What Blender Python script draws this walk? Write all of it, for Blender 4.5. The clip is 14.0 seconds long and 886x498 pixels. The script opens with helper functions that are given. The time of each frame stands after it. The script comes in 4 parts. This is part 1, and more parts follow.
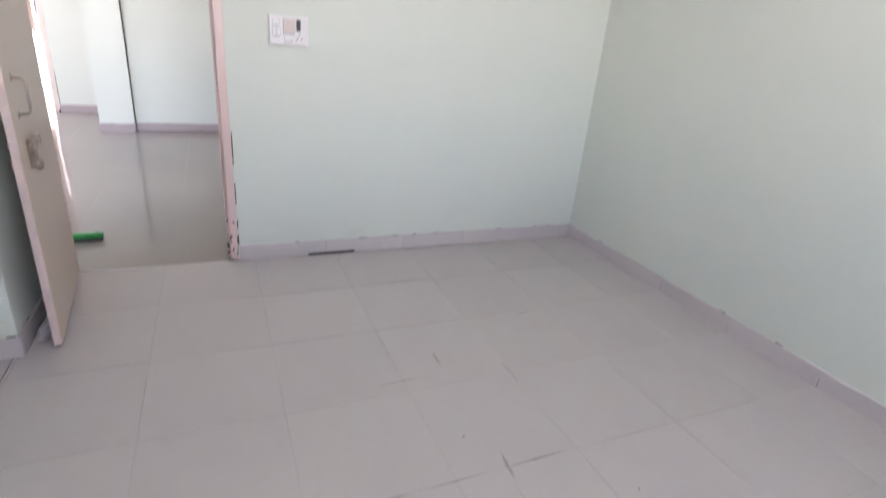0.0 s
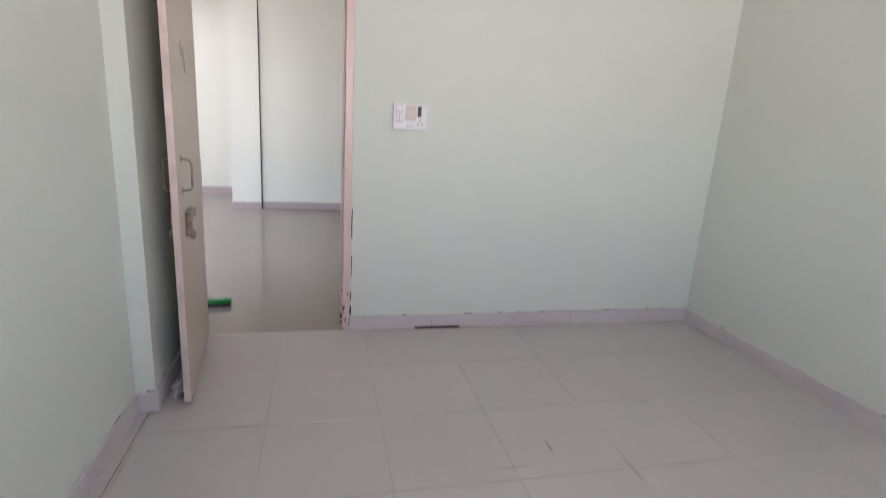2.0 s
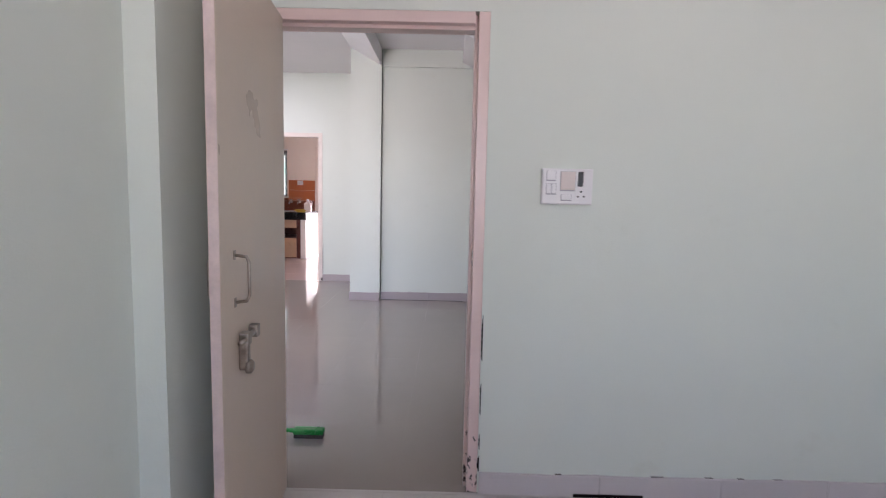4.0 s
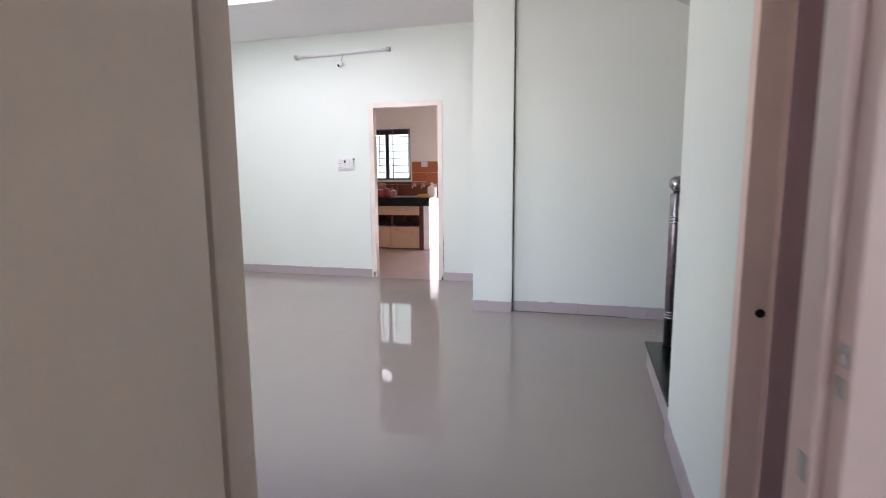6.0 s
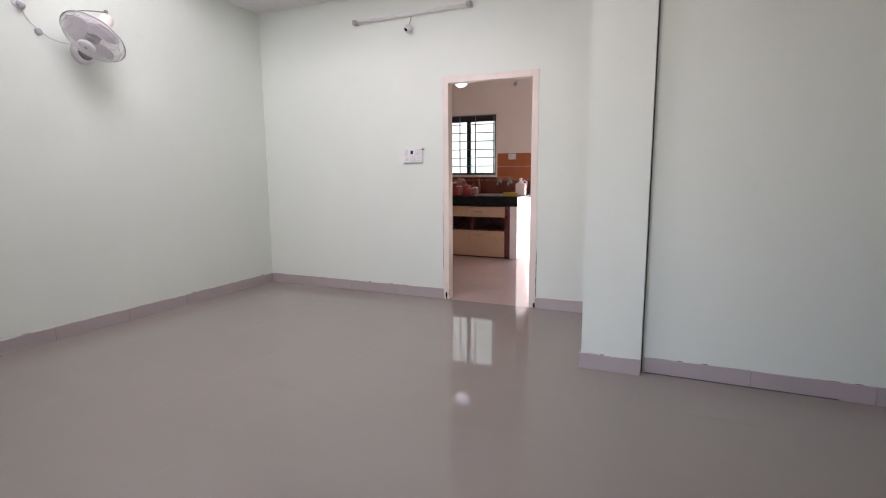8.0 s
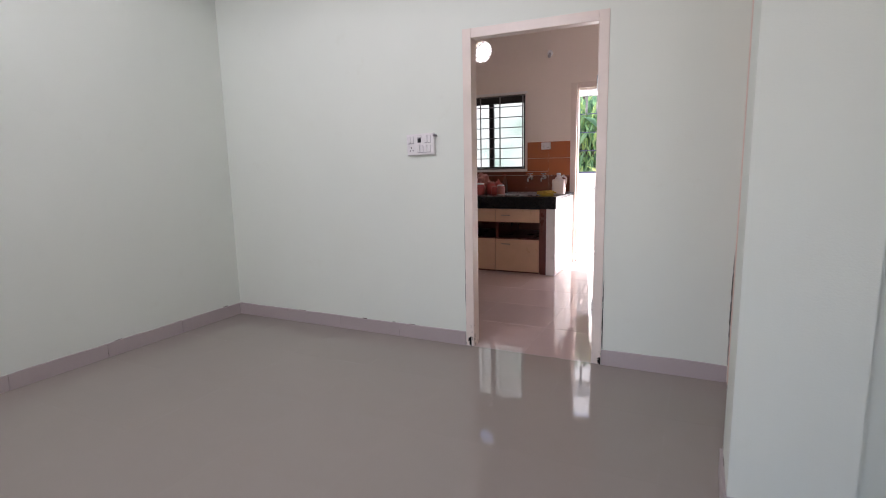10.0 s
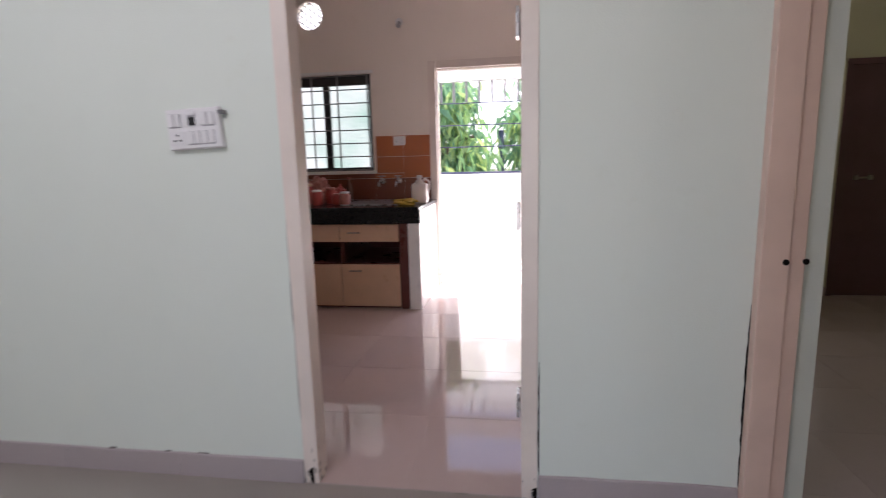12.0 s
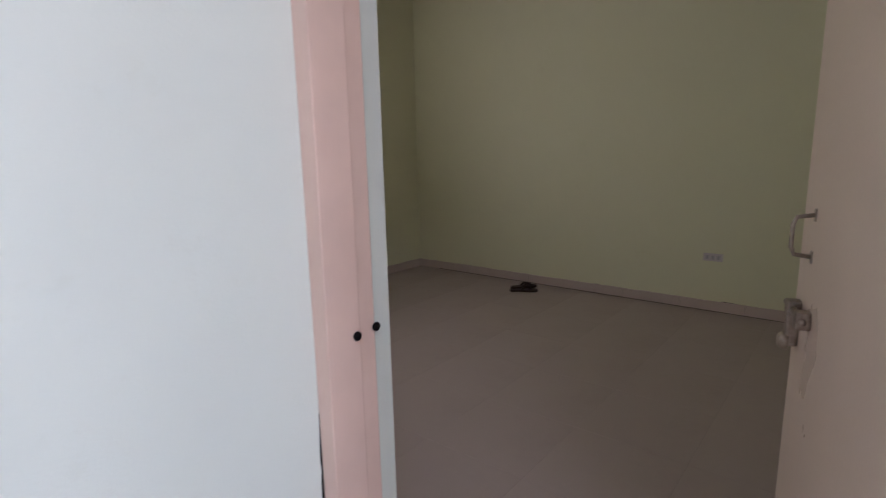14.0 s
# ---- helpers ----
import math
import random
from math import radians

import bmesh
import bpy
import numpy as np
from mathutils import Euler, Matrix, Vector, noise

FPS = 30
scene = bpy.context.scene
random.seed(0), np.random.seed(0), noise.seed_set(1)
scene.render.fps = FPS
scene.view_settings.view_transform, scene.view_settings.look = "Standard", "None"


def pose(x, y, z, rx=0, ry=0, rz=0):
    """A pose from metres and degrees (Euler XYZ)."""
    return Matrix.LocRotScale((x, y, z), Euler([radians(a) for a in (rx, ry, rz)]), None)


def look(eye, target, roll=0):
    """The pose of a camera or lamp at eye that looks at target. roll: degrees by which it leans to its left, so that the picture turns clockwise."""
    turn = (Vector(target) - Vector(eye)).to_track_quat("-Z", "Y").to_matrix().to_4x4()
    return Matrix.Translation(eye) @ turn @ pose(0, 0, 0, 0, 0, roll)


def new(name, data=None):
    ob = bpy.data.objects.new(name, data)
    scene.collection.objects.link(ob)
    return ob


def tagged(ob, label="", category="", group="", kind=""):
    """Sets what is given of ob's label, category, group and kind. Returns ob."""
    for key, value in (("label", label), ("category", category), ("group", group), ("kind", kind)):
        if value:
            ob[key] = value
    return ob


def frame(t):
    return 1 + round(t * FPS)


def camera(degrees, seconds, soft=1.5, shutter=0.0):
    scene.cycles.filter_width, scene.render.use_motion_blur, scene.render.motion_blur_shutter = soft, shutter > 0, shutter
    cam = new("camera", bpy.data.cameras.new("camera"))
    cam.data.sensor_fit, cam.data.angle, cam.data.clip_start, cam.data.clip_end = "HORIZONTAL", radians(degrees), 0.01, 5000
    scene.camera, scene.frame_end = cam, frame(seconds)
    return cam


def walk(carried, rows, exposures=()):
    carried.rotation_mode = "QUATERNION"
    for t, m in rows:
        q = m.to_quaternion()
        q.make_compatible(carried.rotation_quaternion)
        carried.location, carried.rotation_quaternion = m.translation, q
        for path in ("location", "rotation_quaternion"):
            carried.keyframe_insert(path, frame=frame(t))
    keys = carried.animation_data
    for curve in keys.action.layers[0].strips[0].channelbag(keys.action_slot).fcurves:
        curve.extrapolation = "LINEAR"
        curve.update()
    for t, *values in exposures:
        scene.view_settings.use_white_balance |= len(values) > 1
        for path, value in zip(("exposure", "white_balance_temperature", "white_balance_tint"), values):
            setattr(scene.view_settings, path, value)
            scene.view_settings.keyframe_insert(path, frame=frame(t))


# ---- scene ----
cam = camera(80.6, 14.0, soft=1.0, shutter=0.35)
PATH = [
    (0, (-0.064, -3.213, 1.401), (0.705, -1.528, 0.646), 5.2),
    (0.5, (-0.171, -3.157, 1.373), (0.485, -1.67, 0.207), 7.4),
    (0.8, (-0.178, -3.16, 1.375), (0.396, -1.748, 0.08), 7.3),
    (1, (-0.177, -3.167, 1.373), (0.355, -1.77, 0.045), 6.8),
    (1.5, (-0.158, -3.182, 1.361), (0.296, -1.49, 0.396), 3.8),
    (2, (-0.159, -3.17, 1.369), (0.292, -1.285, 0.876), 3.6),
    (2.5, (-0.147, -3.147, 1.366), (0.268, -1.202, 1.157), 3.1),
    (3, (-0.121, -2.921, 1.344), (0.16, -0.951, 1.142), 2.6),
    (5.5, (-0.246, -0.991, 1.268), (-0.65, 0.957, 1.066), 0.2),
    (6, (-0.313, -0.631, 1.256), (-0.834, 1.281, 0.983), -0.4),
    (6.5, (-0.444, -0.272, 1.274), (-1.029, 1.617, 0.989), -0.8),
    (7, (-0.517, 0.083, 1.256), (-1.222, 1.932, 0.966), -1.3),
    (7.5, (-0.598, 0.432, 1.257), (-1.359, 2.258, 0.967), -1.3),
    (8, (-0.774, 0.781, 1.269), (-1.596, 2.581, 0.975), -0.4),
    (10.5, (-1.641, 2.52, 1.284), (-2.512, 4.29, 0.96), -1.3),
    (11, (-1.836, 2.876, 1.273), (-2.513, 4.729, 0.946), -0.5),
    (11.5, (-1.986, 3.224, 1.276), (-2.442, 5.144, 0.95), -0.7),
    (12, (-2.027, 3.62, 1.288), (-2.328, 5.569, 0.954), -1.5),
    (12.5, (-2.039, 3.956, 1.268), (-1.756, 5.904, 0.915), -0.3),
    (13, (-2.118, 4.178, 1.315), (-1.219, 5.925, 0.936), -0.4),
    (13.5, (-1.982, 4.445, 1.276), (-0.724, 5.957, 0.916), -2.4),
    (14, (-1.868, 4.634, 1.304), (-0.342, 5.875, 0.939), -1.2),
]
walk(cam, [(t, look(eye, target, roll)) for t, eye, target, roll in PATH],
     [(0, 3.22, 6450, 21), (0.5, 3.54, 6500, 18), (1, 3.54, 6450, 17), (1.5, 3.34, 6750, 18), (2, 2.89, 6620, 21), (2.5, 2.6, 6600, 22), (3, 2.52, 6450, 24), (5.5, 2.84, 6300, 21),
      (6, 2.7, 6250, 19), (6.5, 2.48, 6150, 18), (7, 2.19, 6550, 22), (7.5, 2.19, 6500, 21), (8, 2.29, 6550, 21), (10.5, 1.99, 6450, 20), (11, 2.04, 6450, 20), (11.5, 1.89, 6400, 20),
      (12, 1.84, 6350, 19), (12.5, 1.66, 6150, 20), (13, 1.22, 5900, 20), (13.5, 1.55, 5950, 25), (14, 2.66, 5850, 21)])

# ---- light ----
world = bpy.data.worlds.new("sky")
scene.world = world
world.use_nodes = True
wn = world.node_tree
sky = wn.nodes.new("ShaderNodeTexSky")
sky.sky_type = "NISHITA"
sky.sun_disc = False
sky.sun_elevation = radians(70)
sky.sun_rotation = radians(40)
wn.links.new(sky.outputs[0], wn.nodes["Background"].inputs[0])
wn.nodes["Background"].inputs[1].default_value = 0.15

sun = new("sun", bpy.data.lights.new("sun", "SUN"))
sun.data.energy, sun.data.angle, sun.data.color = 5.0, radians(0.5), (1.0, 0.97, 0.93)
sun.matrix_world = look((2.0, 2.4, 8.6), (0, 0, 0))


def window_lamp(name, eye, target, w, h, watts, color, spread=180):
    """Sky light that comes in through an opening."""
    lamp = new(name, bpy.data.lights.new(name, "AREA"))
    lamp.data.shape, lamp.data.size, lamp.data.size_y = "RECTANGLE", w, h
    lamp.data.energy, lamp.data.color = watts, color
    lamp.data.spread = radians(spread)
    lamp.matrix_world = look(eye, target)
    return lamp


FY0 = 8.89
DAY = (0.945, 0.945, 1.0)
# Window behind the camera is unseen, added and aimed up to light the bedroom.
window_lamp("unseen_bedroom_window_light", (0.75, -4.57, 1.6), (0.6, 0, 5.7), 1.5, 1.3, 6.2, DAY, 130)
window_lamp("skylight_light", (-3.45, 2.8, 3.32), (-3.3, 5.2, 1.6), 1.3, 0.9, 10.2, DAY)
# No entrance is known here; opening and lamp are added to light the hall.
window_lamp("added_hall_light", (-2.12, 0.14, 1.4), (-2.0, 5, 3.0), 1.6, 2.0, 5.4, DAY, 150)
window_lamp("back_door_light", (-2.34, FY0 + 0.125, 0.57), (-2.34, 0, 2.2), 0.72, 1.13, 3.6, (1.0, 0.94, 0.90))
window_lamp("back_bedroom_window_light", (0.0, 8.62, 1.48), (0.4, 4.0, 4.2), 1.0, 1.1, 2.7, (1.0, 0.90, 0.80))


# ---- materials ----
def nodes_of(name, rough, metal=0.0, spec=0.5):
    m = bpy.data.materials.new(name)
    m.use_nodes = True
    t = m.node_tree
    b = t.nodes["Principled BSDF"]
    b.inputs["Roughness"].default_value = rough
    b.inputs["Metallic"].default_value = metal
    b.inputs["Specular IOR Level"].default_value = spec
    return m, t, b


def noise_node(t, scale, detail=4.0, rough=0.6, stretch=(1, 1, 1)):
    c = t.nodes.new("ShaderNodeTexCoord")
    mp = t.nodes.new("ShaderNodeMapping")
    mp.inputs["Scale"].default_value = stretch
    n = t.nodes.new("ShaderNodeTexNoise")
    n.inputs["Scale"].default_value = scale
    n.inputs["Detail"].default_value = detail
    n.inputs["Roughness"].default_value = rough
    t.links.new(c.outputs["Object"], mp.inputs[0])
    t.links.new(mp.outputs[0], n.inputs["Vector"])
    return n


def ramp(t, source, stops):
    r = t.nodes.new("ShaderNodeValToRGB")
    while len(r.color_ramp.elements) < len(stops):
        r.color_ramp.elements.new(0.5)
    for e, (p, c) in zip(r.color_ramp.elements, stops):
        e.position, e.color = p, (*c, 1)
    t.links.new(source, r.inputs[0])
    return r


def mix(t, a, b, fac, mode="MIX"):
    n = t.nodes.new("ShaderNodeMix")
    n.data_type, n.blend_type = "RGBA", mode
    for socket, v in ((n.inputs[0], fac), (n.inputs[6], a), (n.inputs[7], b)):
        if hasattr(v, "is_linked"):
            t.links.new(v, socket)
        else:
            socket.default_value = v if isinstance(v, float) else (*v, 1)
    return n.outputs[2]


def bump(t, b, source, strength, distance):
    n = t.nodes.new("ShaderNodeBump")
    n.inputs["Strength"].default_value, n.inputs["Distance"].default_value = strength, distance
    t.links.new(source, n.inputs["Height"])
    t.links.new(n.outputs[0], b.inputs["Normal"])


def shade(c, k):
    return tuple(min(1.0, v * k) for v in c)


def plain(name, color, rough, metal=0.0, var=0.06, scale=9.0, relief=0.0, spec=0.5, fine=120.0):
    """Base colour with broad and fine variation, uneven gloss and a slight relief."""
    m, t, b = nodes_of(name, rough, metal, spec)
    broad = noise_node(t, scale)
    grain = noise_node(t, fine, 3.0)
    c = ramp(t, broad.outputs[0], [(0.3, shade(color, 1 - var)), (0.7, shade(color, 1 + var))])
    g = ramp(t, grain.outputs[0], [(0.3, (1 - var * 0.6,) * 3), (0.7, (1, 1, 1))])
    t.links.new(mix(t, c.outputs[0], g.outputs[0], 1.0, "MULTIPLY"), b.inputs["Base Color"])
    r = ramp(t, broad.outputs[0], [(0.3, (max(0.02, rough * 0.8),) * 3), (0.7, (min(1, rough * 1.2),) * 3)])
    t.links.new(r.outputs[0], b.inputs["Roughness"])
    if relief:
        bump(t, b, grain.outputs[0], relief, 0.004)
    return m


def wall_paint(name, color, var=0.035):
    """Distemper on plaster: trowel waves, fine grain and faint smudges."""
    m, t, b = nodes_of(name, 0.62, 0.0, 0.35)
    broad, grain, trowel = noise_node(t, 0.9, 5), noise_node(t, 160, 2), noise_node(t, 5.0, 3, 0.5, (1, 1, 0.5))
    c = ramp(t, broad.outputs[0], [(0.25, shade(color, 1 - var)), (0.75, shade(color, 1 + var * 0.5))])
    smudge = noise_node(t, 2.2, 8, 0.75)
    s = ramp(t, smudge.outputs[0], [(0.60, (1, 1, 1)), (0.78, (0.93, 0.92, 0.89))])
    t.links.new(mix(t, c.outputs[0], s.outputs[0], 1.0, "MULTIPLY"), b.inputs["Base Color"])
    both = t.nodes.new("ShaderNodeMath")
    both.operation = "MULTIPLY_ADD"
    both.inputs[1].default_value = 0.15
    t.links.new(grain.outputs[0], both.inputs[0])
    t.links.new(trowel.outputs[0], both.inputs[2])
    bump(t, b, both.outputs[0], 0.5, 0.010)
    return m


def tile_paint(name, color, rough, var=0.04, speck=0.05, dirt=0.1, spec=0.5):
    """Ceramic tile: each piece a little different, cloudy, specked, with traces of dirt."""
    m, t, b = nodes_of(name, rough, 0.0, spec)
    info = t.nodes.new("ShaderNodeObjectInfo")
    each = ramp(t, info.outputs["Random"], [(0.0, shade(color, 1 - var)), (1.0, shade(color, 1 + var))])
    cloud, fine, grime = noise_node(t, 3.0, 6), noise_node(t, 260, 2), noise_node(t, 1.3, 9, 0.72)
    c = ramp(t, cloud.outputs[0], [(0.3, (1 - speck,) * 3), (0.7, (1, 1, 1))])
    f = ramp(t, fine.outputs[0], [(0.35, (1 - speck * 1.5,) * 3), (0.5, (1, 1, 1))])
    g = ramp(t, grime.outputs[0], [(0.52, (1, 1, 1)), (0.8, (1 - dirt, 1 - dirt * 1.1, 1 - dirt * 1.3))])
    col = mix(t, mix(t, each.outputs[0], c.outputs[0], 1.0, "MULTIPLY"), f.outputs[0], 1.0, "MULTIPLY")
    t.links.new(mix(t, col, g.outputs[0], 1.0, "MULTIPLY"), b.inputs["Base Color"])
    r = ramp(t, grime.outputs[0], [(0.35, (rough * 0.85,) * 3), (0.75, (min(1, rough * 1.5),) * 3)])
    t.links.new(r.outputs[0], b.inputs["Roughness"])
    bump(t, b, cloud.outputs[0], 0.03, 0.002)
    return m


def chipped_paint(name, color, under, top, amount):
    """Enamel on a door frame, chipped to the dark wood near the floor."""
    m, t, b = nodes_of(name, 0.32)
    broad, brush = noise_node(t, 4.0, 4), noise_node(t, 60, 3, 0.5, (1, 1, 0.04))
    c = ramp(t, broad.outputs[0], [(0.3, shade(color, 0.93)), (0.7, shade(color, 1.05))])
    coord = t.nodes.new("ShaderNodeTexCoord")
    xyz = t.nodes.new("ShaderNodeSeparateXYZ")
    t.links.new(coord.outputs["Object"], xyz.inputs[0])
    low = t.nodes.new("ShaderNodeMapRange")
    low.inputs[1].default_value, low.inputs[2].default_value = 0.0, top
    low.inputs[3].default_value, low.inputs[4].default_value = amount, -0.25
    t.links.new(xyz.outputs[2], low.inputs[0])
    chip = noise_node(t, 26, 5, 0.7, (1, 1, 0.55))
    add = t.nodes.new("ShaderNodeMath")
    add.operation = "ADD"
    t.links.new(chip.outputs[0], add.inputs[0])
    t.links.new(low.outputs[0], add.inputs[1])
    mask = ramp(t, add.outputs[0], [(0.70, (0, 0, 0)), (0.73, (1, 1, 1))])
    t.links.new(mix(t, c.outputs[0], under, mask.outputs[0]), b.inputs["Base Color"])
    bump(t, b, brush.outputs[0], 0.12, 0.002)
    return m


M_MINT = wall_paint("mint_wall_paint", (0.735, 0.775, 0.708))
# M_MINT again, with the dim room's olive tinge put into the colour.
M_MINT_TONED = wall_paint("mint_paint_toned_for_dim_room", (0.735, 0.73, 0.53))
M_CREAM = wall_paint("cream_kitchen_paint", (0.88, 0.79, 0.715))
M_CEIL = wall_paint("white_ceiling_paint", (0.80, 0.78, 0.78))
M_ROOM_TILE = tile_paint("pale_matt_floor_tile", (0.565, 0.525, 0.512), 0.33, 0.012, 0.04, 0.09)
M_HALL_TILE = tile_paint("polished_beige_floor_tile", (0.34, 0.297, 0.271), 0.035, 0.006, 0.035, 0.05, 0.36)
M_KIT_TILE = tile_paint("polished_cream_floor_tile", (0.55, 0.43, 0.405), 0.05, 0.015, 0.035, 0.08, 0.30)
M_ROOM_TILE_2 = tile_paint("dull_brown_grey_floor_tile", (0.42, 0.35, 0.325), 0.36, 0.012, 0.04, 0.09)
M_SKIRT = tile_paint("lilac_grey_skirting_tile", (0.45, 0.385, 0.385), 0.35, 0.03, 0.05, 0.10)
M_SKIRT_DULL = tile_paint("dull_pink_skirting_tile", (0.56, 0.455, 0.42), 0.4, 0.03, 0.05, 0.10)
M_SKIRT_PALE = tile_paint("pale_skirting_tile", (0.66, 0.605, 0.61), 0.35, 0.03, 0.05, 0.10)
def dirty_grout(name, clean, dark):
    """Pale joint filler, black with dirt over some stretches."""
    m, t, b = nodes_of(name, 0.9)
    n = noise_node(t, 2.6, 6, 0.7)
    c = ramp(t, n.outputs[0], [(0.50, clean), (0.68, dark)])
    t.links.new(c.outputs[0], b.inputs["Base Color"])
    return m


M_GROUT = dirty_grout("grout", (0.50, 0.455, 0.445), (0.25, 0.225, 0.22))
M_GROUT_PALE = plain("pale_grout", (0.33, 0.28, 0.26), 0.8, var=0.12, scale=5)
M_GROUT_DARK = plain("beige_grout", (0.305, 0.266, 0.243), 0.3, var=0.1, scale=5)
M_GROUT_KIT = plain("cream_grout", (0.47, 0.37, 0.345), 0.5, var=0.1, scale=5)
M_FRAME = chipped_paint("pink_frame_enamel", (0.78, 0.60, 0.56), (0.06, 0.045, 0.04), 1.3, 0.205)
M_FRAME_PEACH = chipped_paint("peach_frame_enamel", (0.75, 0.545, 0.455), (0.08, 0.05, 0.04), 0.5, 0.04)
M_FRAME_CREAM = chipped_paint("cream_frame_enamel", (0.78, 0.68, 0.615), (0.17, 0.12, 0.11), 0.9, 0.15)
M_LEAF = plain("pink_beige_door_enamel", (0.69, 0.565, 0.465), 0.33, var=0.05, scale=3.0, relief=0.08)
M_LIPPING = plain("pale_pink_enamel", (0.72, 0.57, 0.53), 0.35, var=0.10, scale=14, relief=0.1)
M_STEEL = plain("brushed_steel", (0.52, 0.50, 0.50), 0.28, 1.0, var=0.12, scale=20)
M_STEEL_DARK = plain("dull_steel_tube", (0.30, 0.27, 0.28), 0.33, 1.0, var=0.2, scale=30)
M_BRASS = plain("worn_nickel", (0.42, 0.36, 0.31), 0.35, 1.0, var=0.25, scale=40)
M_BLACK = plain("black_void", (0.012, 0.010, 0.010), 0.95, var=0.2, spec=0.03)
M_GRANITE = plain("black_granite", (0.007, 0.007, 0.008), 0.2, var=0.25, scale=60, spec=0.25)
M_JOINT = plain("dusty_dark_joint", (0.14, 0.135, 0.13), 0.95, var=0.5, scale=6)
M_GREEN_STONE = plain("dark_green_marble", (0.010, 0.019, 0.017), 0.2, var=0.6, scale=14)
M_WHITE_PLASTIC = plain("white_plastic", (0.80, 0.78, 0.78), 0.35, var=0.03)
M_GREY_PLASTIC = plain("grey_plastic", (0.42, 0.40, 0.42), 0.4, var=0.05)
M_BLANK = plain("pinkish_beige_plastic", (0.70, 0.60, 0.56), 0.45, var=0.05)
M_BEIGE_LAM = plain("beige_laminate", (0.64, 0.42, 0.28), 0.32, var=0.05, scale=5)
M_MAROON = plain("maroon_laminate", (0.12, 0.028, 0.022), 0.3, var=0.15, scale=6)
M_DARK_DOOR = plain("maroon_enamel_door", (0.16, 0.085, 0.095), 0.2, var=0.12, scale=3)
M_WHITE_TILE = plain("white_end_panel", (0.80, 0.77, 0.75), 0.3, var=0.03)
M_ORANGE = tile_paint("orange_wall_tile", (0.47, 0.145, 0.055), 0.16, 0.05, 0.05, 0.06)
# The same orange tile, darkened for shade near the worktop and under the window.
M_ORANGE_SHADED = tile_paint("shaded_orange_wall_tile", (0.20, 0.062, 0.035), 0.16, 0.06, 0.05, 0.06)
M_BLACK_FRAME = plain("black_window_frame", (0.018, 0.018, 0.020), 0.4, var=0.2)
M_BAR = plain("grey_painted_bar", (0.22, 0.21, 0.22), 0.45, var=0.15, scale=30)
M_BAR_BLUE = plain("dark_blue_painted_bar", (0.05, 0.055, 0.10), 0.45, var=0.15, scale=30)
M_WHITE_WASH = plain("sunlit_whitewash", (0.82, 0.81, 0.79), 0.8, var=0.04, scale=2, relief=0.2)
M_CEMENT = plain("pale_cement", (0.62, 0.60, 0.57), 0.85, var=0.08, scale=3, relief=0.2)
M_GROUND = plain("dry_earth", (0.30, 0.25, 0.18), 0.95, var=0.25, scale=0.6, relief=0.3)
M_BARK = plain("brown_bark", (0.13, 0.10, 0.075), 0.9, var=0.3, scale=12, relief=0.6)
M_JUG = plain("milky_plastic_can", (0.80, 0.70, 0.66), 0.35, var=0.03)
M_RED = plain("dull_red_plastic", (0.45, 0.075, 0.06), 0.4, var=0.1)
M_PINKISH = plain("pink_plastic_wrap", (0.46, 0.17, 0.14), 0.3, var=0.2, scale=30)
M_YELLOW = plain("yellow_cloth", (0.55, 0.36, 0.06), 0.8, var=0.2, scale=30, relief=0.5)
M_BOTTLE = plain("brown_bottle", (0.12, 0.05, 0.03), 0.15, var=0.1)
M_GREEN = plain("bright_green_plastic", (0.01, 0.27, 0.05), 0.3, var=0.08)
M_BRISTLE = plain("dark_bristles", (0.05, 0.04, 0.04), 0.9, var=0.3, scale=80)
M_CLOTH = plain("white_rag", (0.62, 0.58, 0.60), 0.9, var=0.12, scale=20, relief=0.5)
M_SLIPPER = plain("dark_brown_rubber", (0.035, 0.018, 0.014), 0.6, var=0.2, scale=30)
M_BLADE = plain("pale_lilac_plastic", (0.80, 0.76, 0.79), 0.4, var=0.04)
M_STAIN = plain("floor_dirt", (0.36, 0.33, 0.315), 0.9, var=0.3, scale=60)
M_DIRT = plain("black_joint_dirt", (0.17, 0.15, 0.14), 0.95, var=0.5, scale=30)
M_WIRE = plain("white_wire", (0.60, 0.58, 0.56), 0.5, var=0.05)


def glow(name, a, b, strength):
    """Bright hazy daylight far outside a window."""
    m = bpy.data.materials.new(name)
    m.use_nodes = True
    t = m.node_tree
    n = noise_node(t, 2.2, 4)
    c = ramp(t, n.outputs[0], [(0.35, a), (0.65, b)])
    e = t.nodes.new("ShaderNodeEmission")
    e.inputs[1].default_value = strength
    t.links.new(c.outputs[0], e.inputs[0])
    t.links.new(e.outputs[0], t.nodes["Material Output"].inputs[0])
    return m


M_PANE, _t, _b = nodes_of("frosted_glass", 0.25)
_b.inputs["Transmission Weight"].default_value = 1.0
_b.inputs["Base Color"].default_value = (0.95, 0.98, 0.97, 1)
M_HAZE = glow("hazy_daylight", (0.50, 0.68, 0.60), (1.0, 1.0, 1.0), 0.36)

M_HAZE_FAR = glow("far_hazy_daylight", (0.92, 0.95, 0.97), (1.0, 1.0, 1.0), 1.0)


